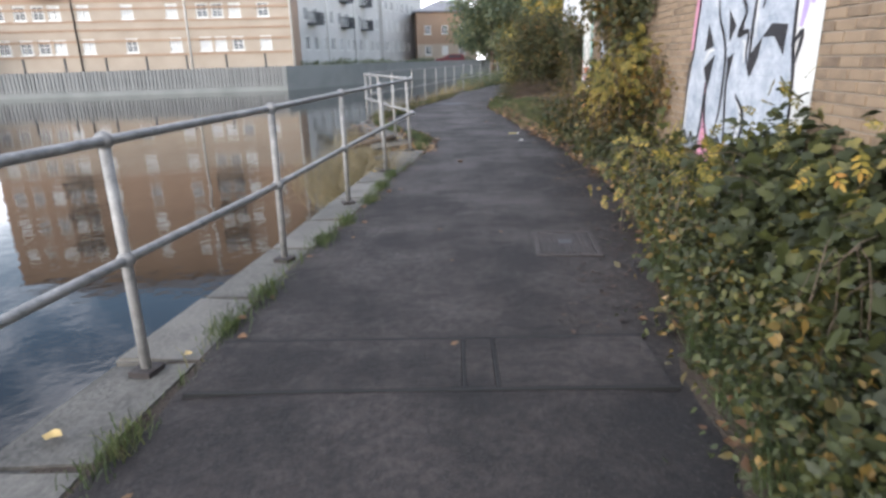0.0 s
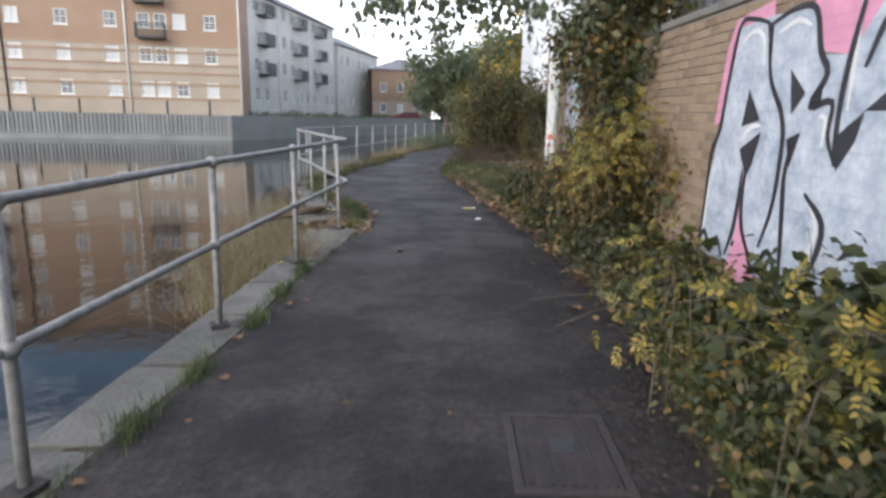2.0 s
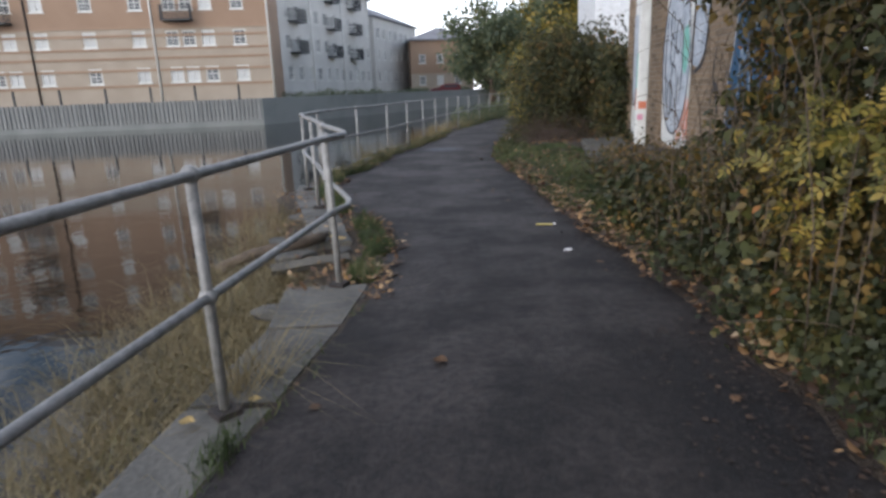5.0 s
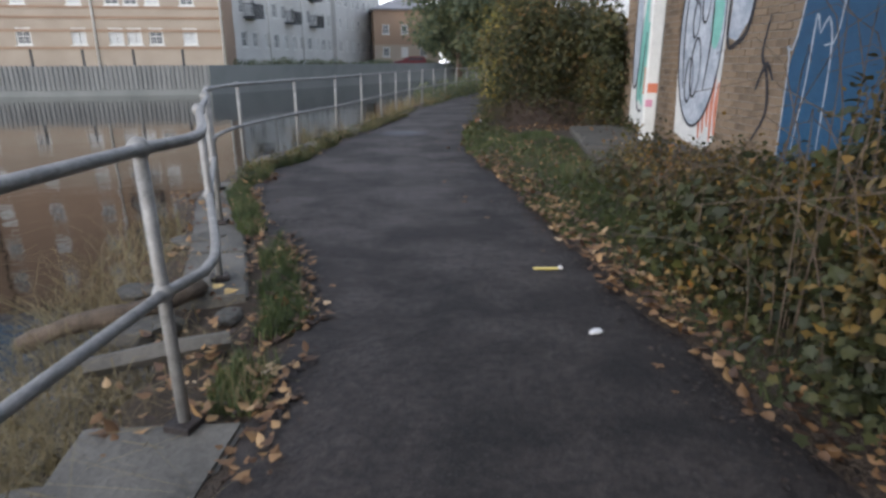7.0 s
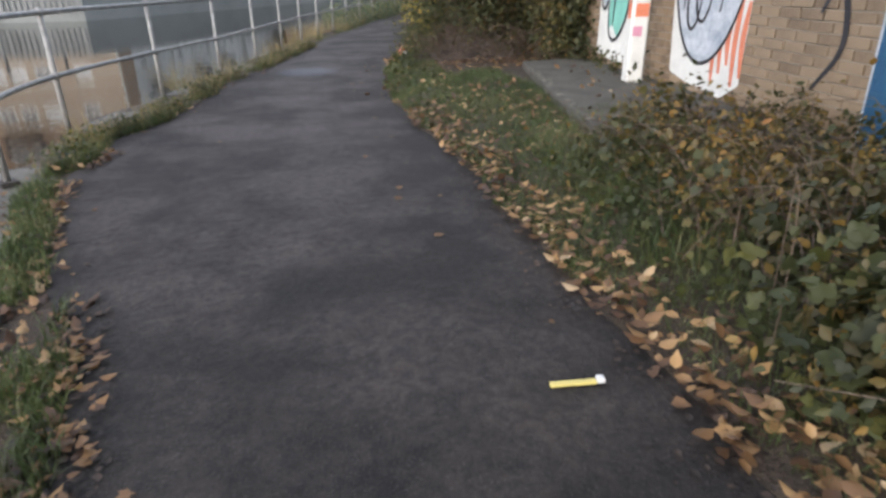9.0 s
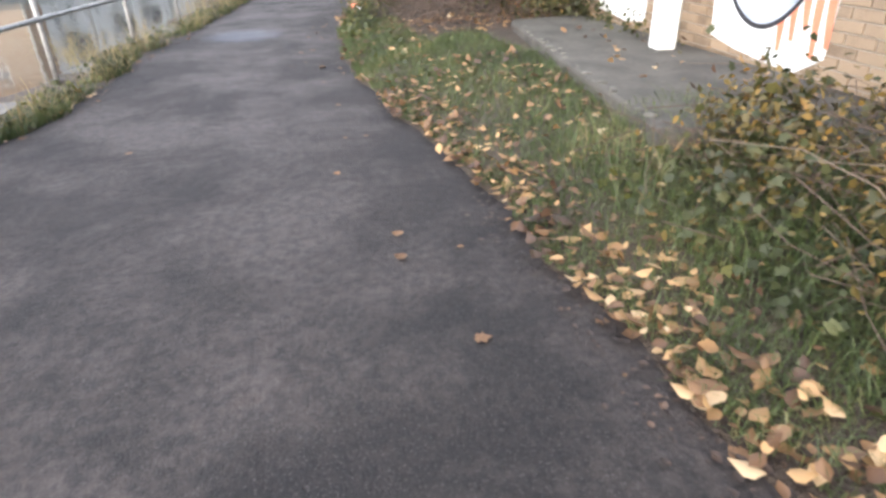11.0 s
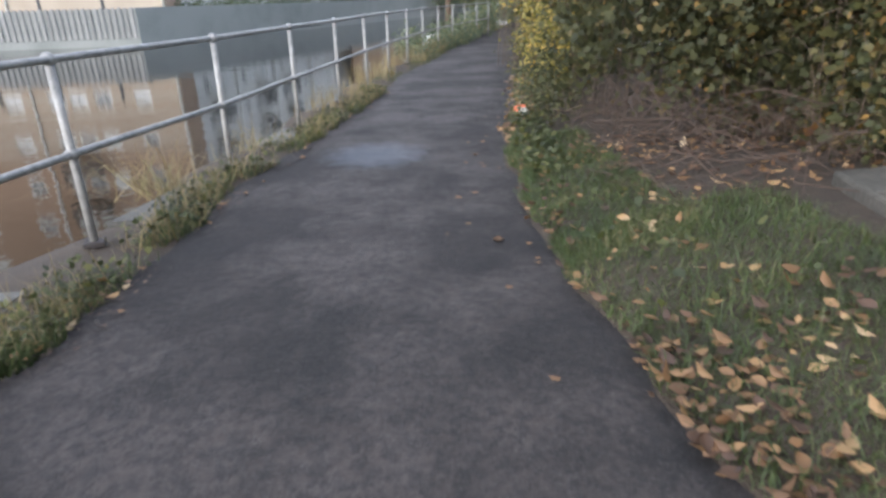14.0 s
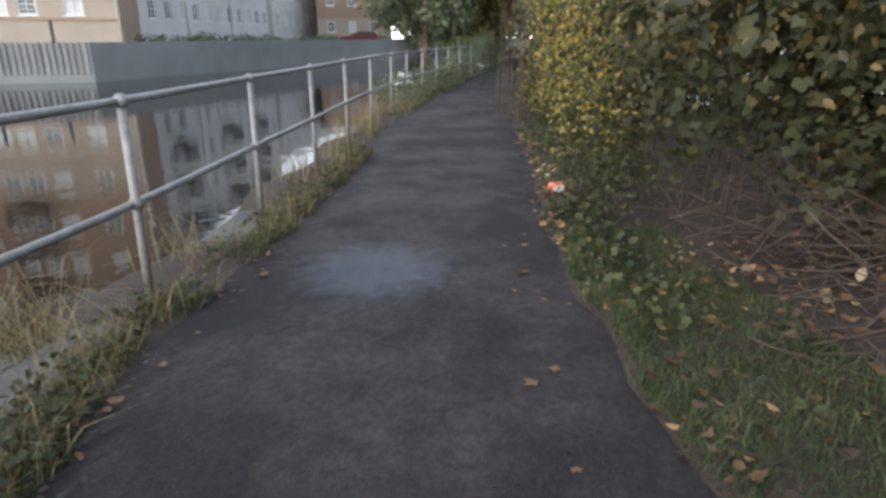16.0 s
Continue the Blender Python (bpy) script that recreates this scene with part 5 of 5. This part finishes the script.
# ---- trees ----
def tree(name, label, x, y, h, spread, trunk_r, leaves, leaf, mat, trunk_h=0.35, template=SMALL, seed=0, base_z=0.0, lean=(0, 0)):
    r = np.random.default_rng(seed + 100)
    t = thing(name, (x, y, base_z), label, "tree")
    top = h * trunk_h
    trunk = [((lean[0] * q, lean[1] * q, q * h * 0.75), trunk_r * (1.25 - q * 1.1) + 0.01) for q in np.linspace(0, 1, 7)]
    trunk[0] = ((0, 0, -0.1), trunk_r * 1.5)
    lines = [trunk]
    tips = []
    for i in range(16):
        q = trunk_h + (0.95 - trunk_h) * r.random()
        s = Vector((lean[0] * q, lean[1] * q, q * h * 0.75))
        a, L = r.random() * 6.28, spread * (0.45 + 0.6 * r.random()) * (1.15 - 0.5 * q)
        e = s + Vector((math.cos(a) * L, math.sin(a) * L, h * (0.08 + 0.2 * r.random())))
        mid = (s + e) / 2 + Vector((0, 0, h * 0.04))
        lines.append([(tuple(s), trunk_r * 0.4), (tuple(mid), trunk_r * 0.25), (tuple(e), 0.012)])
        tips += [e, mid]
        for _ in range(3):
            e2 = e + Vector(r.normal(size=3)) * spread * 0.22
            lines.append([(tuple(mid), trunk_r * 0.14), (tuple((mid + e2) / 2 + Vector((0, 0, 0.1))), trunk_r * 0.1), (tuple(e2), 0.008)])
            tips.append(e2)
    stems("trunk", lines, WOODY, t)
    c = np.array([tuple(q) for q in tips])
    foliage("crown", c, np.full(len(c), spread * 0.30) * (0.6 + 0.7 * r.random(len(c))), leaves, leaf, template, mat, t, floor=max(0.3, top * 0.5), shell=0.2)
    return t


tree("overhanging_tree", "tree with drooping dark leaves reaching over the path", 3.75, 10.6, 6.0, 2.3, 0.11, 9000, 0.10, TREELEAF, 0.45, OVATE, 1, 0.05, (-0.4, -0.5))
hang = thing("hanging_branch", (0, 0, 0), "drooping leafy branches over the path", "branch")
bl, bp = [], []
for i in range(22):
    s = Vector((3.2, 10.4, 4.0 + 0.4 * rng.random()))
    e = Vector((-0.15 + 2.1 * rng.random(), 8.5 + 1.4 * rng.random(), 2.3 + 0.75 * rng.random()))
    m = (s + e) / 2 + Vector((0, 0, 0.45))
    pts = spline([s, m, e], 0.2)
    bl.append([(tuple(p), 0.014 * (1 - 0.8 * k / len(pts))) for k, p in enumerate(pts)])
    bp += [p + Vector(rng.normal(size=3)) * 0.13 for p in pts[len(pts) // 3:] for _ in range(14)]
stems("boughs", bl, WOODY, hang)
bp = np.array([tuple(p) for p in bp])
dd = unit(len(bp)) * 0.7
dd[:, 2] -= 0.8
scatter("leaves", OVATE, bp, dd, unit(len(bp)), 0.07 + 0.06 * rng.random(len(bp)), TREELEAF, hang)

spots = [(8.2, 34, 7, 3.0, 6), (7.4, 37.5, 6.5, 2.6, 17), (10.6, 46, 7, 3, 18), (12.5, 54, 8, 3.2, 20), (10.2, 61, 8, 3.2, 21), (9.5, 40, 8, 3.4, 7), (3.2, 46, 7.5, 3.0, 8), (6.0, 50, 8.5, 3.3, 9), (8.2, 56, 8, 3.2, 10), (14.5, 50, 9, 4, 11), (17.5, 58, 10, 4.2, 12), (13.8, 66, 9, 4, 13), (4.5, 62, 7, 3, 14), (20, 70, 11, 5, 15), (24, 82, 11, 5, 16)]
for x, yy, h, sp, sd in spots:
    tree("waterside_tree", "leafy green tree beside the towpath, partly yellowing", x, yy, h, sp, 0.13, 5200, 0.17 + 0.004 * yy, TREELEAF if sd % 3 else GOLDEN, 0.22, SMALL, sd)
cs, rs = [], []
for i in range(90):
    yy = 31 + 30 * rng.random()
    cs.append((right_x(yy) + 0.8 + 3.0 * rng.random(), yy, 0.4 + 2.2 * rng.random()))
    rs.append((0.8, 1.0, 0.75))
bush("far_hedge", "long unkempt hedge lining the far towpath", "hedge", cs, rs, 12000, 0.20, SMALL, TREELEAF, (6, 12, 33, 55), 2.0)
cs, rs = [], []
for i in range(60):
    yy = 29 + 26 * rng.random()
    cs.append((bank_x(yy) - 0.1 + 0.5 * rng.random(), yy, -0.1 + (0.5 if yy < 38 else 1.4) * rng.random()))
    rs.append((0.45, 1.0, 0.4))
bush("waterside_scrub", "grey-green scrub at the canal edge past the railing", "shrub", cs, rs, 11000, 0.12, SMALL, TREELEAF, (3, 6, 39, 52), 1.0)

for x, yy, h, sp, sd in ((9, 95, 11, 4.5, 41), (13.5, 101, 12, 5, 42), (18, 108, 12, 5, 43), (11.5, 86, 9, 4, 44), (24, 100, 12, 5, 45)):
    tree("far_bank_tree", "broad hazy green tree on the far bank", x, yy, h, sp, 0.2, 6500, 0.55, TREELEAF, 0.15, SMALL, sd, 0.5)

# scrub added to cover the bright sky gap low between the far trees
cs = [(4 + 16 * rng.random(), 82 + 6 * rng.random(), 0.6 + 3.2 * rng.random()) for _ in range(60)]
bush("far_scrub", "green scrub added to fill the sky gap where the canal bends away", "shrub", cs, [(1.3, 1.0, 0.9)] * 60, 9000, 0.4, SMALL, TREELEAF, (5, 18, 83, 87), 2.5)

# ---- the far bank ----
FA, FB, FC, FD = (-75, 40.0), (-12.5, 48.2), (-6.0, 61), (6, 87)
far = [FA, FB, FC, FD, (30, 130)]
gv = []
for x, yy in far:
    gv += [(x, yy + 0.1, 0.55)]
gv += [(200, 330, 0.55), (-400, 330, 0.55), (-400, 34, 0.55)]
tagged(link_mesh("ground_far_bank", gv, [tuple(range(len(gv)))], TURF), "grassy ground on the far bank", "ground", kind="structure")
pile = thing("sheet_pile_fence", (0, 0, 0), "pale ribbed fence on top of the far canal wall", "fence", kind="structure")
d = Vector((FB[0] - FA[0], FB[1] - FA[1], 0))
L, d = d.length, d.normalized()
nrm = Vector((d.y, -d.x, 0))
core = box(bmesh.new(), 0, L, 0.0, 0.3, -1.5, 0.0)
M = Matrix.Translation((*FA, 0)) @ Matrix.Rotation(math.atan2(d.y, d.x), 4, "Z")
ob = part("canal_wall", core, BANKWALL, pile)
ob.matrix_basis = M
slat = part("slat", box(bmesh.new(), 0, 0.17, -0.06, 0.0, -0.25, 1.22, 0.02), FENCE_A, pile)
slat.matrix_basis = M @ Matrix.Translation((L - 0.28, 0, 0))
for i in range(1, 150):
    share("slat", slat, pile, M @ Matrix.Translation((L - 0.28 - i * 0.28, rng.normal() * 0.008, rng.normal() * 0.01)))
part("back_sheet", box(bmesh.new(), 0, L, 0.02, 0.06, 0.001, 1.15), BANKWALL, pile).matrix_basis = M
for i in range(16):
    part("standard", box(bmesh.new(), -0.06, 0.06, 0.1, 0.22, 0.0, 2.15, 0.01), DARKMETAL, pile).matrix_basis = M @ Matrix.Translation((L - 1.5 - i * 2.9, 0, 0))
lower = thing("far_bank_wall", (0, 0, 0), "grey retaining wall along the receding far bank", "wall", kind="structure")
for (p, q) in ((FB, FC), (FC, FD), (FD, (30, 130))):
    dx, dy = q[0] - p[0], q[1] - p[1]
    ob = part("wall_length", box(bmesh.new(), 0, math.hypot(dx, dy), 0.0, 0.3, -1.5, 1.2, 0.01), BANKWALL, lower)
    ob.matrix_basis = Matrix.Translation((*p, 0)) @ Matrix.Rotation(math.atan2(dy, dx), 4, "Z")


def window_set(w, h):
    """A white window frame with its glazing bars, as one lattice."""
    t = 0.1
    xs = [-w / 2, -w / 2 + t, -0.02, 0.02, w / 2 - t, w / 2]
    zs = [0, t, h * 0.27 - 0.012, h * 0.27 + 0.012, h * 0.5 - 0.03, h * 0.5 + 0.03, h * 0.73 - 0.012, h * 0.73 + 0.012, h - t, h]
    bm = bmesh.new()
    grid = [[bm.verts.new((x, -0.03, z)) for z in zs] for x in xs]
    for i in range(5):
        for j in range(9):
            if i % 2 == 0 or j % 2 == 0:
                bm.faces.new((grid[i][j], grid[i + 1][j], grid[i + 1][j + 1], grid[i][j + 1]))
    solid = bmesh.ops.extrude_face_region(bm, geom=bm.faces[:])
    bmesh.ops.translate(bm, vec=(0, 0.07, 0), verts=[q for q in solid["geom"] if isinstance(q, bmesh.types.BMVert)])
    bmesh.ops.recalc_face_normals(bm, faces=bm.faces[:])
    return bm


def facade(house, M, L, z0, z1, cols, rows, w, h, mats, depth=9.0, tall=(), blinds=0.35, roof=None, bands=()):
    """A wall with real openings, its windows, string courses and roof, along local x, facing local -y."""
    us = sorted([0, L] + [c - w / 2 for c in cols] + [c + w / 2 for c in cols])
    zs = sorted([z0, z1] + [r for r in rows] + [r + h for r in rows] + [b for b in bands[:1]])
    split = bands[0] if bands else None
    for low in ((True, False) if split else (False,)):
        v, f = [], []
        for i in range(len(us) - 1):
            for j in range(len(zs) - 1):
                um, zm = (us[i] + us[i + 1]) / 2, (zs[j] + zs[j + 1]) / 2
                if split and (zm < split) != low:
                    continue
                hole = any(abs(um - c) < w / 2 for c in cols) and any(r < zm < r + h for r in rows)
                k = len(v)
                a, b, c, d = us[i], us[i + 1], zs[j], zs[j + 1]
                if not hole:
                    v += [(a, 0, c), (b, 0, c), (b, 0, d), (a, 0, d)]
                    f.append((k, k + 1, k + 2, k + 3))
                else:
                    v += [(a, 0, c), (b, 0, c), (b, 0, d), (a, 0, d), (a, .15, c), (b, .15, c), (b, .15, d), (a, .15, d)]
                    f += [(k, k + 4, k + 5, k + 1), (k + 1, k + 5, k + 6, k + 2), (k + 2, k + 6, k + 7, k + 3), (k + 3, k + 7, k + 4, k)]
        wl_ob = link_mesh("wall", v, f, mats[0] if low else mats[1], house)
        wl_ob.matrix_basis = M
        bm = bmesh.new()
        bm.from_mesh(wl_ob.data)
        bmesh.ops.remove_doubles(bm, verts=bm.verts[:], dist=0.001)
        bm.to_mesh(wl_ob.data)
        bm.free()
    part("body", boxes((0, L, 0.35, depth, z0, z1)), mats[1], house).matrix_basis = M
    part("end_wall", boxes((0.001, 0.2, 0.005, 0.349, z0, z1)), mats[1], house).matrix_basis = M
    part("end_wall", boxes((L - 0.2, L - 0.001, 0.005, 0.349, z0, z1)), mats[1], house).matrix_basis = M
    for b in bands:
        part("string_course", boxes((-0.02, L + 0.02, -0.05, -0.001, b - 0.09, b + 0.09)), REDBRICK, house).matrix_basis = M
    src = pane = pane2 = sill = None
    for c in cols:
        for r in rows:
            if src is None:
                src = part("window", window_set(w, h), WHITE, house)
                src.matrix_basis = M @ Matrix.Translation((c, 0.08, r))
                pane = part("pane", boxes((-w / 2 + .06, w / 2 - .06, 0.045, 0.06, 0.06, h - 0.06)), PANE, src)
                sill = part("sill", boxes((-w / 2 - .08, w / 2 + .08, -.14, .05, -.08, -.001)), WHITE, src)
                pane2 = pane.data.copy()
                pane2.materials[0] = BLIND
            else:
                win = share("window", src, house, M @ Matrix.Translation((c, 0.08, r)))
                share("sill", sill, win, Matrix())
                pn = share("pane", pane, win, Matrix())
                if rng.random() < blinds:
                    pn.data = pane2


def hip_roof(house, M, L, depth, z, rise, over=0.4):
    v = [(-over, -over, z), (L + over, -over, z), (L + over, depth + over, z), (-over, depth + over, z), (min(L / 2, depth / 2), depth / 2, z + rise), (max(L / 2, L - depth / 2), depth / 2, z + rise)]
    v += [(a, b, z - 0.15) for a, b, _ in v[:4]]
    f = [(0, 1, 5, 4), (1, 2, 5), (2, 3, 4, 5), (3, 0, 4), (6, 7, 1, 0), (7, 8, 2, 1), (8, 9, 3, 2), (9, 6, 0, 3), (9, 8, 7, 6)]
    link_mesh("roof", v, f, SLATE, house).matrix_basis = M


def balcony(house, M, c, z, w=2.2):
    b = part("balcony", boxes((c - w / 2, c + w / 2, -1.0, -0.002, z - 0.12, z)), DARKMETAL, house)
    b.matrix_basis = M
    bars = [(c - w / 2, c + w / 2, -1.0, -0.96, z + 0.98, z + 1.03)]
    for i in range(23):
        u = c - w / 2 + i * w / 22
        bars.append((u - 0.012, u + 0.012, -0.99, -0.97, z, z + 0.98))
    bars += [(c - w / 2, c - w / 2 + 0.03, -0.96, -0.01, z + 0.98, z + 1.03), (c + w / 2 - 0.03, c + w / 2, -0.96, -0.01, z + 0.98, z + 1.03)]
    for q in range(8):
        bars.append((c - w / 2, c - w / 2 + 0.02, -0.9 + q * 0.11, -0.88 + q * 0.11, z, z + 0.98))
        bars.append((c + w / 2 - 0.02, c + w / 2, -0.9 + q * 0.11, -0.88 + q * 0.11, z, z + 0.98))
    part("guard", boxes(*bars), DARKMETAL, b)


def drainpipe(house, M, u, z0, z1, mat):
    v, f = tubes([[((u, -0.08, z0), 0.07), ((u, -0.08, z1), 0.07)]], 8)
    link_mesh("drainpipe", v, f, mat, house, smooth=True).matrix_basis = M


def line_frame(p, q):
    return Matrix.Translation((*p, 0)) @ Matrix.Rotation(math.atan2(q[1] - p[1], q[0] - p[0]), 4, "Z"), math.hypot(q[0] - p[0], q[1] - p[1])


ROWS = [2.62, 5.36, 8.05, 10.75, 13.45]
M1, L1 = line_frame((-40.7, 53.04), (-13.7, 56.45))
main = thing("apartment_block", (0, 0, 0), "five-storey orange and buff brick apartment block with white windows", "building")
cols = [1.4, 3.0, 4.76, 6.23, 7.52, 9.85, 13.4, 17.07, 19.6, 20.87, 22.35, 24.75]
facade(main, M1, L1, 0.3, 17.0, cols, ROWS, 1.0, 1.18, (BUFF, REDBRICK), bands=(6.8, 6.2, 5.2, 4.5, 3.6, 2.4), blinds=0.5)
hip_roof(main, M1, L1, 9, 17.0, 3.0)
for z in (7.3, 10.0, 12.7):
    balcony(main, M1, 6.88, z)
    balcony(main, M1, 20.24, z)
drainpipe(main, M1, 9.02, 0.4, 16.9, RUST)
drainpipe(main, M1, 18.2, 0.4, 16.9, WHITE)
drainpipe(main, M1, L1 - 0.15, 0.4, 16.9, WHITE)
M2, L2 = line_frame((-14.73, 59.4), (-9.4, 85.5))
grey = thing("apartment_block", (0, 0, 0), "four-storey pale rendered apartment block with dark balconies", "building")
facade(grey, M2, L2, 0.3, 12.3, [1.6 + 2.2 * i for i in range(12)], ROWS[:4], 1.0, 1.3, (GREYBRICK, GREYBRICK))
hip_roof(grey, M2, L2, 9, 12.3, 2.4)
for c in (4.9, 13.7, 20.3):
    for z in (5.1, 7.8, 10.5):
        balcony(grey, M2, c, z, 2.0)
for c in (0.3, 8.75, 17.0):
    drainpipe(grey, M2, c, 0.4, 12.2, WHITE)
M3, L3 = line_frame((-9.1, 87.5), (-4.7, 105.5))
third = thing("apartment_block", (0, 0, 0), "three-storey pale brick apartment block with a gable", "building")
facade(third, M3, L3, 0.3, 10.7, [1.5 + 2.4 * i for i in range(7)], ROWS[:3], 1.0, 1.3, (GREYBRICK, GREYBRICK))
hip_roof(third, M3, L3, 9, 10.7, 2.2)
M4, L4 = line_frame((-4.9, 94.0), (3.9, 95.0))
fourth = thing("brick_house_block", (0, 0, 0), "low orange brick block with a dark hipped roof", "building")
facade(fourth, M4, L4, 0.3, 8.1, [1.6, 4.1, 6.6], [2.0, 4.9], 0.9, 1.2, (BUFF, REDBRICK), bands=(3.6,))
hip_roof(fourth, M4, L4, 8, 8.1, 1.8)
for i, t in enumerate(np.linspace(0.02, 0.98, 13)):
    x, yy = -13.0 + t * 13.5, 58.4 + t * 30
    if i > 9:
        x, yy = -3 + (i - 10) * 2.6, 91
    c = [(x + rng.normal() * 0.5, yy + rng.normal() * 0.6, 0.6 + 0.6 * rng.random()) for _ in range(6)]
    sh = thing("shrub", (0, 0, 0), "rounded dark evergreen shrub before the flats", "shrub", "shrubs before the flats")
    stems("stem", [[((x, yy, 0.3), 0.04), ((x + 0.1, yy, 1.1), 0.02)]], WOODY, sh)["kind"] = "stuff"
    foliage("leaves", c, [(0.9, 0.9, 0.55)] * 6, 900, 0.22, SMALL, TREELEAF, sh, floor=0.5)
tree("copper_tree", "bare-trunked tree with dark copper-red leaves", -42.5, 49.5, 6.6, 3.6, 0.18, 9000, 0.26, COPPER, 0.2, SMALL, 31, 0.5)
tree("copper_tree", "copper-red leaved tree by the far bank fence", -48.5, 50.5, 6.0, 3.2, 0.18, 8000, 0.26, COPPER, 0.2, SMALL, 32, 0.5)
back = thing("terrace_house", (0, 0, 0), "distant low grey house behind the trees", "building")
M5, L5 = line_frame((-75, 62), (-50, 64))
facade(back, M5, L5, 0.3, 6.5, [2 + 3 * i for i in range(8)], [1.8, 4.6], 1.0, 1.2, (GREYBRICK, GREYBRICK))
hip_roof(back, M5, L5, 9, 6.5, 2.8)


def vehicle(name, label, x, y, turn, length, height, paint, bonnet):
    c = thing(name, (x, y, 0.55), label, "van" if height > 1.8 else "car", turn=turn)
    h, w = height, 0.9
    prof = [(0, 0.35), (0, 0.85), (bonnet, 1.0), (bonnet + 0.65, h - 0.05), (bonnet + 1.0, h), (length - 0.25, h), (length, h * 0.6), (length, 0.35)]
    bm = bmesh.new()
    a = [bm.verts.new((px, -w, pz)) for px, pz in prof]
    b = [bm.verts.new((px, w, pz)) for px, pz in prof]
    bm.faces.new(a)
    bm.faces.new(b[::-1])
    for i in range(len(prof)):
        j = (i + 1) % len(prof)
        bm.faces.new((a[j], a[i], b[i], b[j]))
    bmesh.ops.recalc_face_normals(bm, faces=bm.faces[:])
    bmesh.ops.bevel(bm, geom=bm.edges[:], offset=0.08, segments=2, affect="EDGES")
    part("body", bm, paint, c)
    part("side_window", boxes((bonnet + 0.75, bonnet + 1.6, -w - 0.012, -w - 0.002, 1.0, h - 0.18)), PANE, c)
    part("side_window", boxes((bonnet + 1.7, length - 0.5, -w - 0.012, -w - 0.002, 1.0, h - 0.18)), PANE, c)
    for px in (0.8, length - 0.8):
        for py in (-w + 0.05, w - 0.05):
            v, f = tubes([[((px, py - 0.11, 0.33), 0.33), ((px, py + 0.11, 0.33), 0.33)]], 16)
            ty = link_mesh("wheel", v, f, TYRE, c)
            v, f = tubes([[((px, py - 0.125, 0.33), 0.2), ((px, py + 0.125, 0.33), 0.2)]], 12)
            link_mesh("rim", v, f, STEEL, ty)
    return c


vehicle("parked_van", "white van parked behind the far fence", -41.0, 46.6, 187, 4.6, 2.0, VANWHITE, 0.8)
vehicle("parked_car", "dark red car parked before the far flats", -2.2, 89.5, 8, 4.1, 1.45, glassy("dark_red_car_paint", (0.16, 0.03, 0.035), 0.3), 1.1)
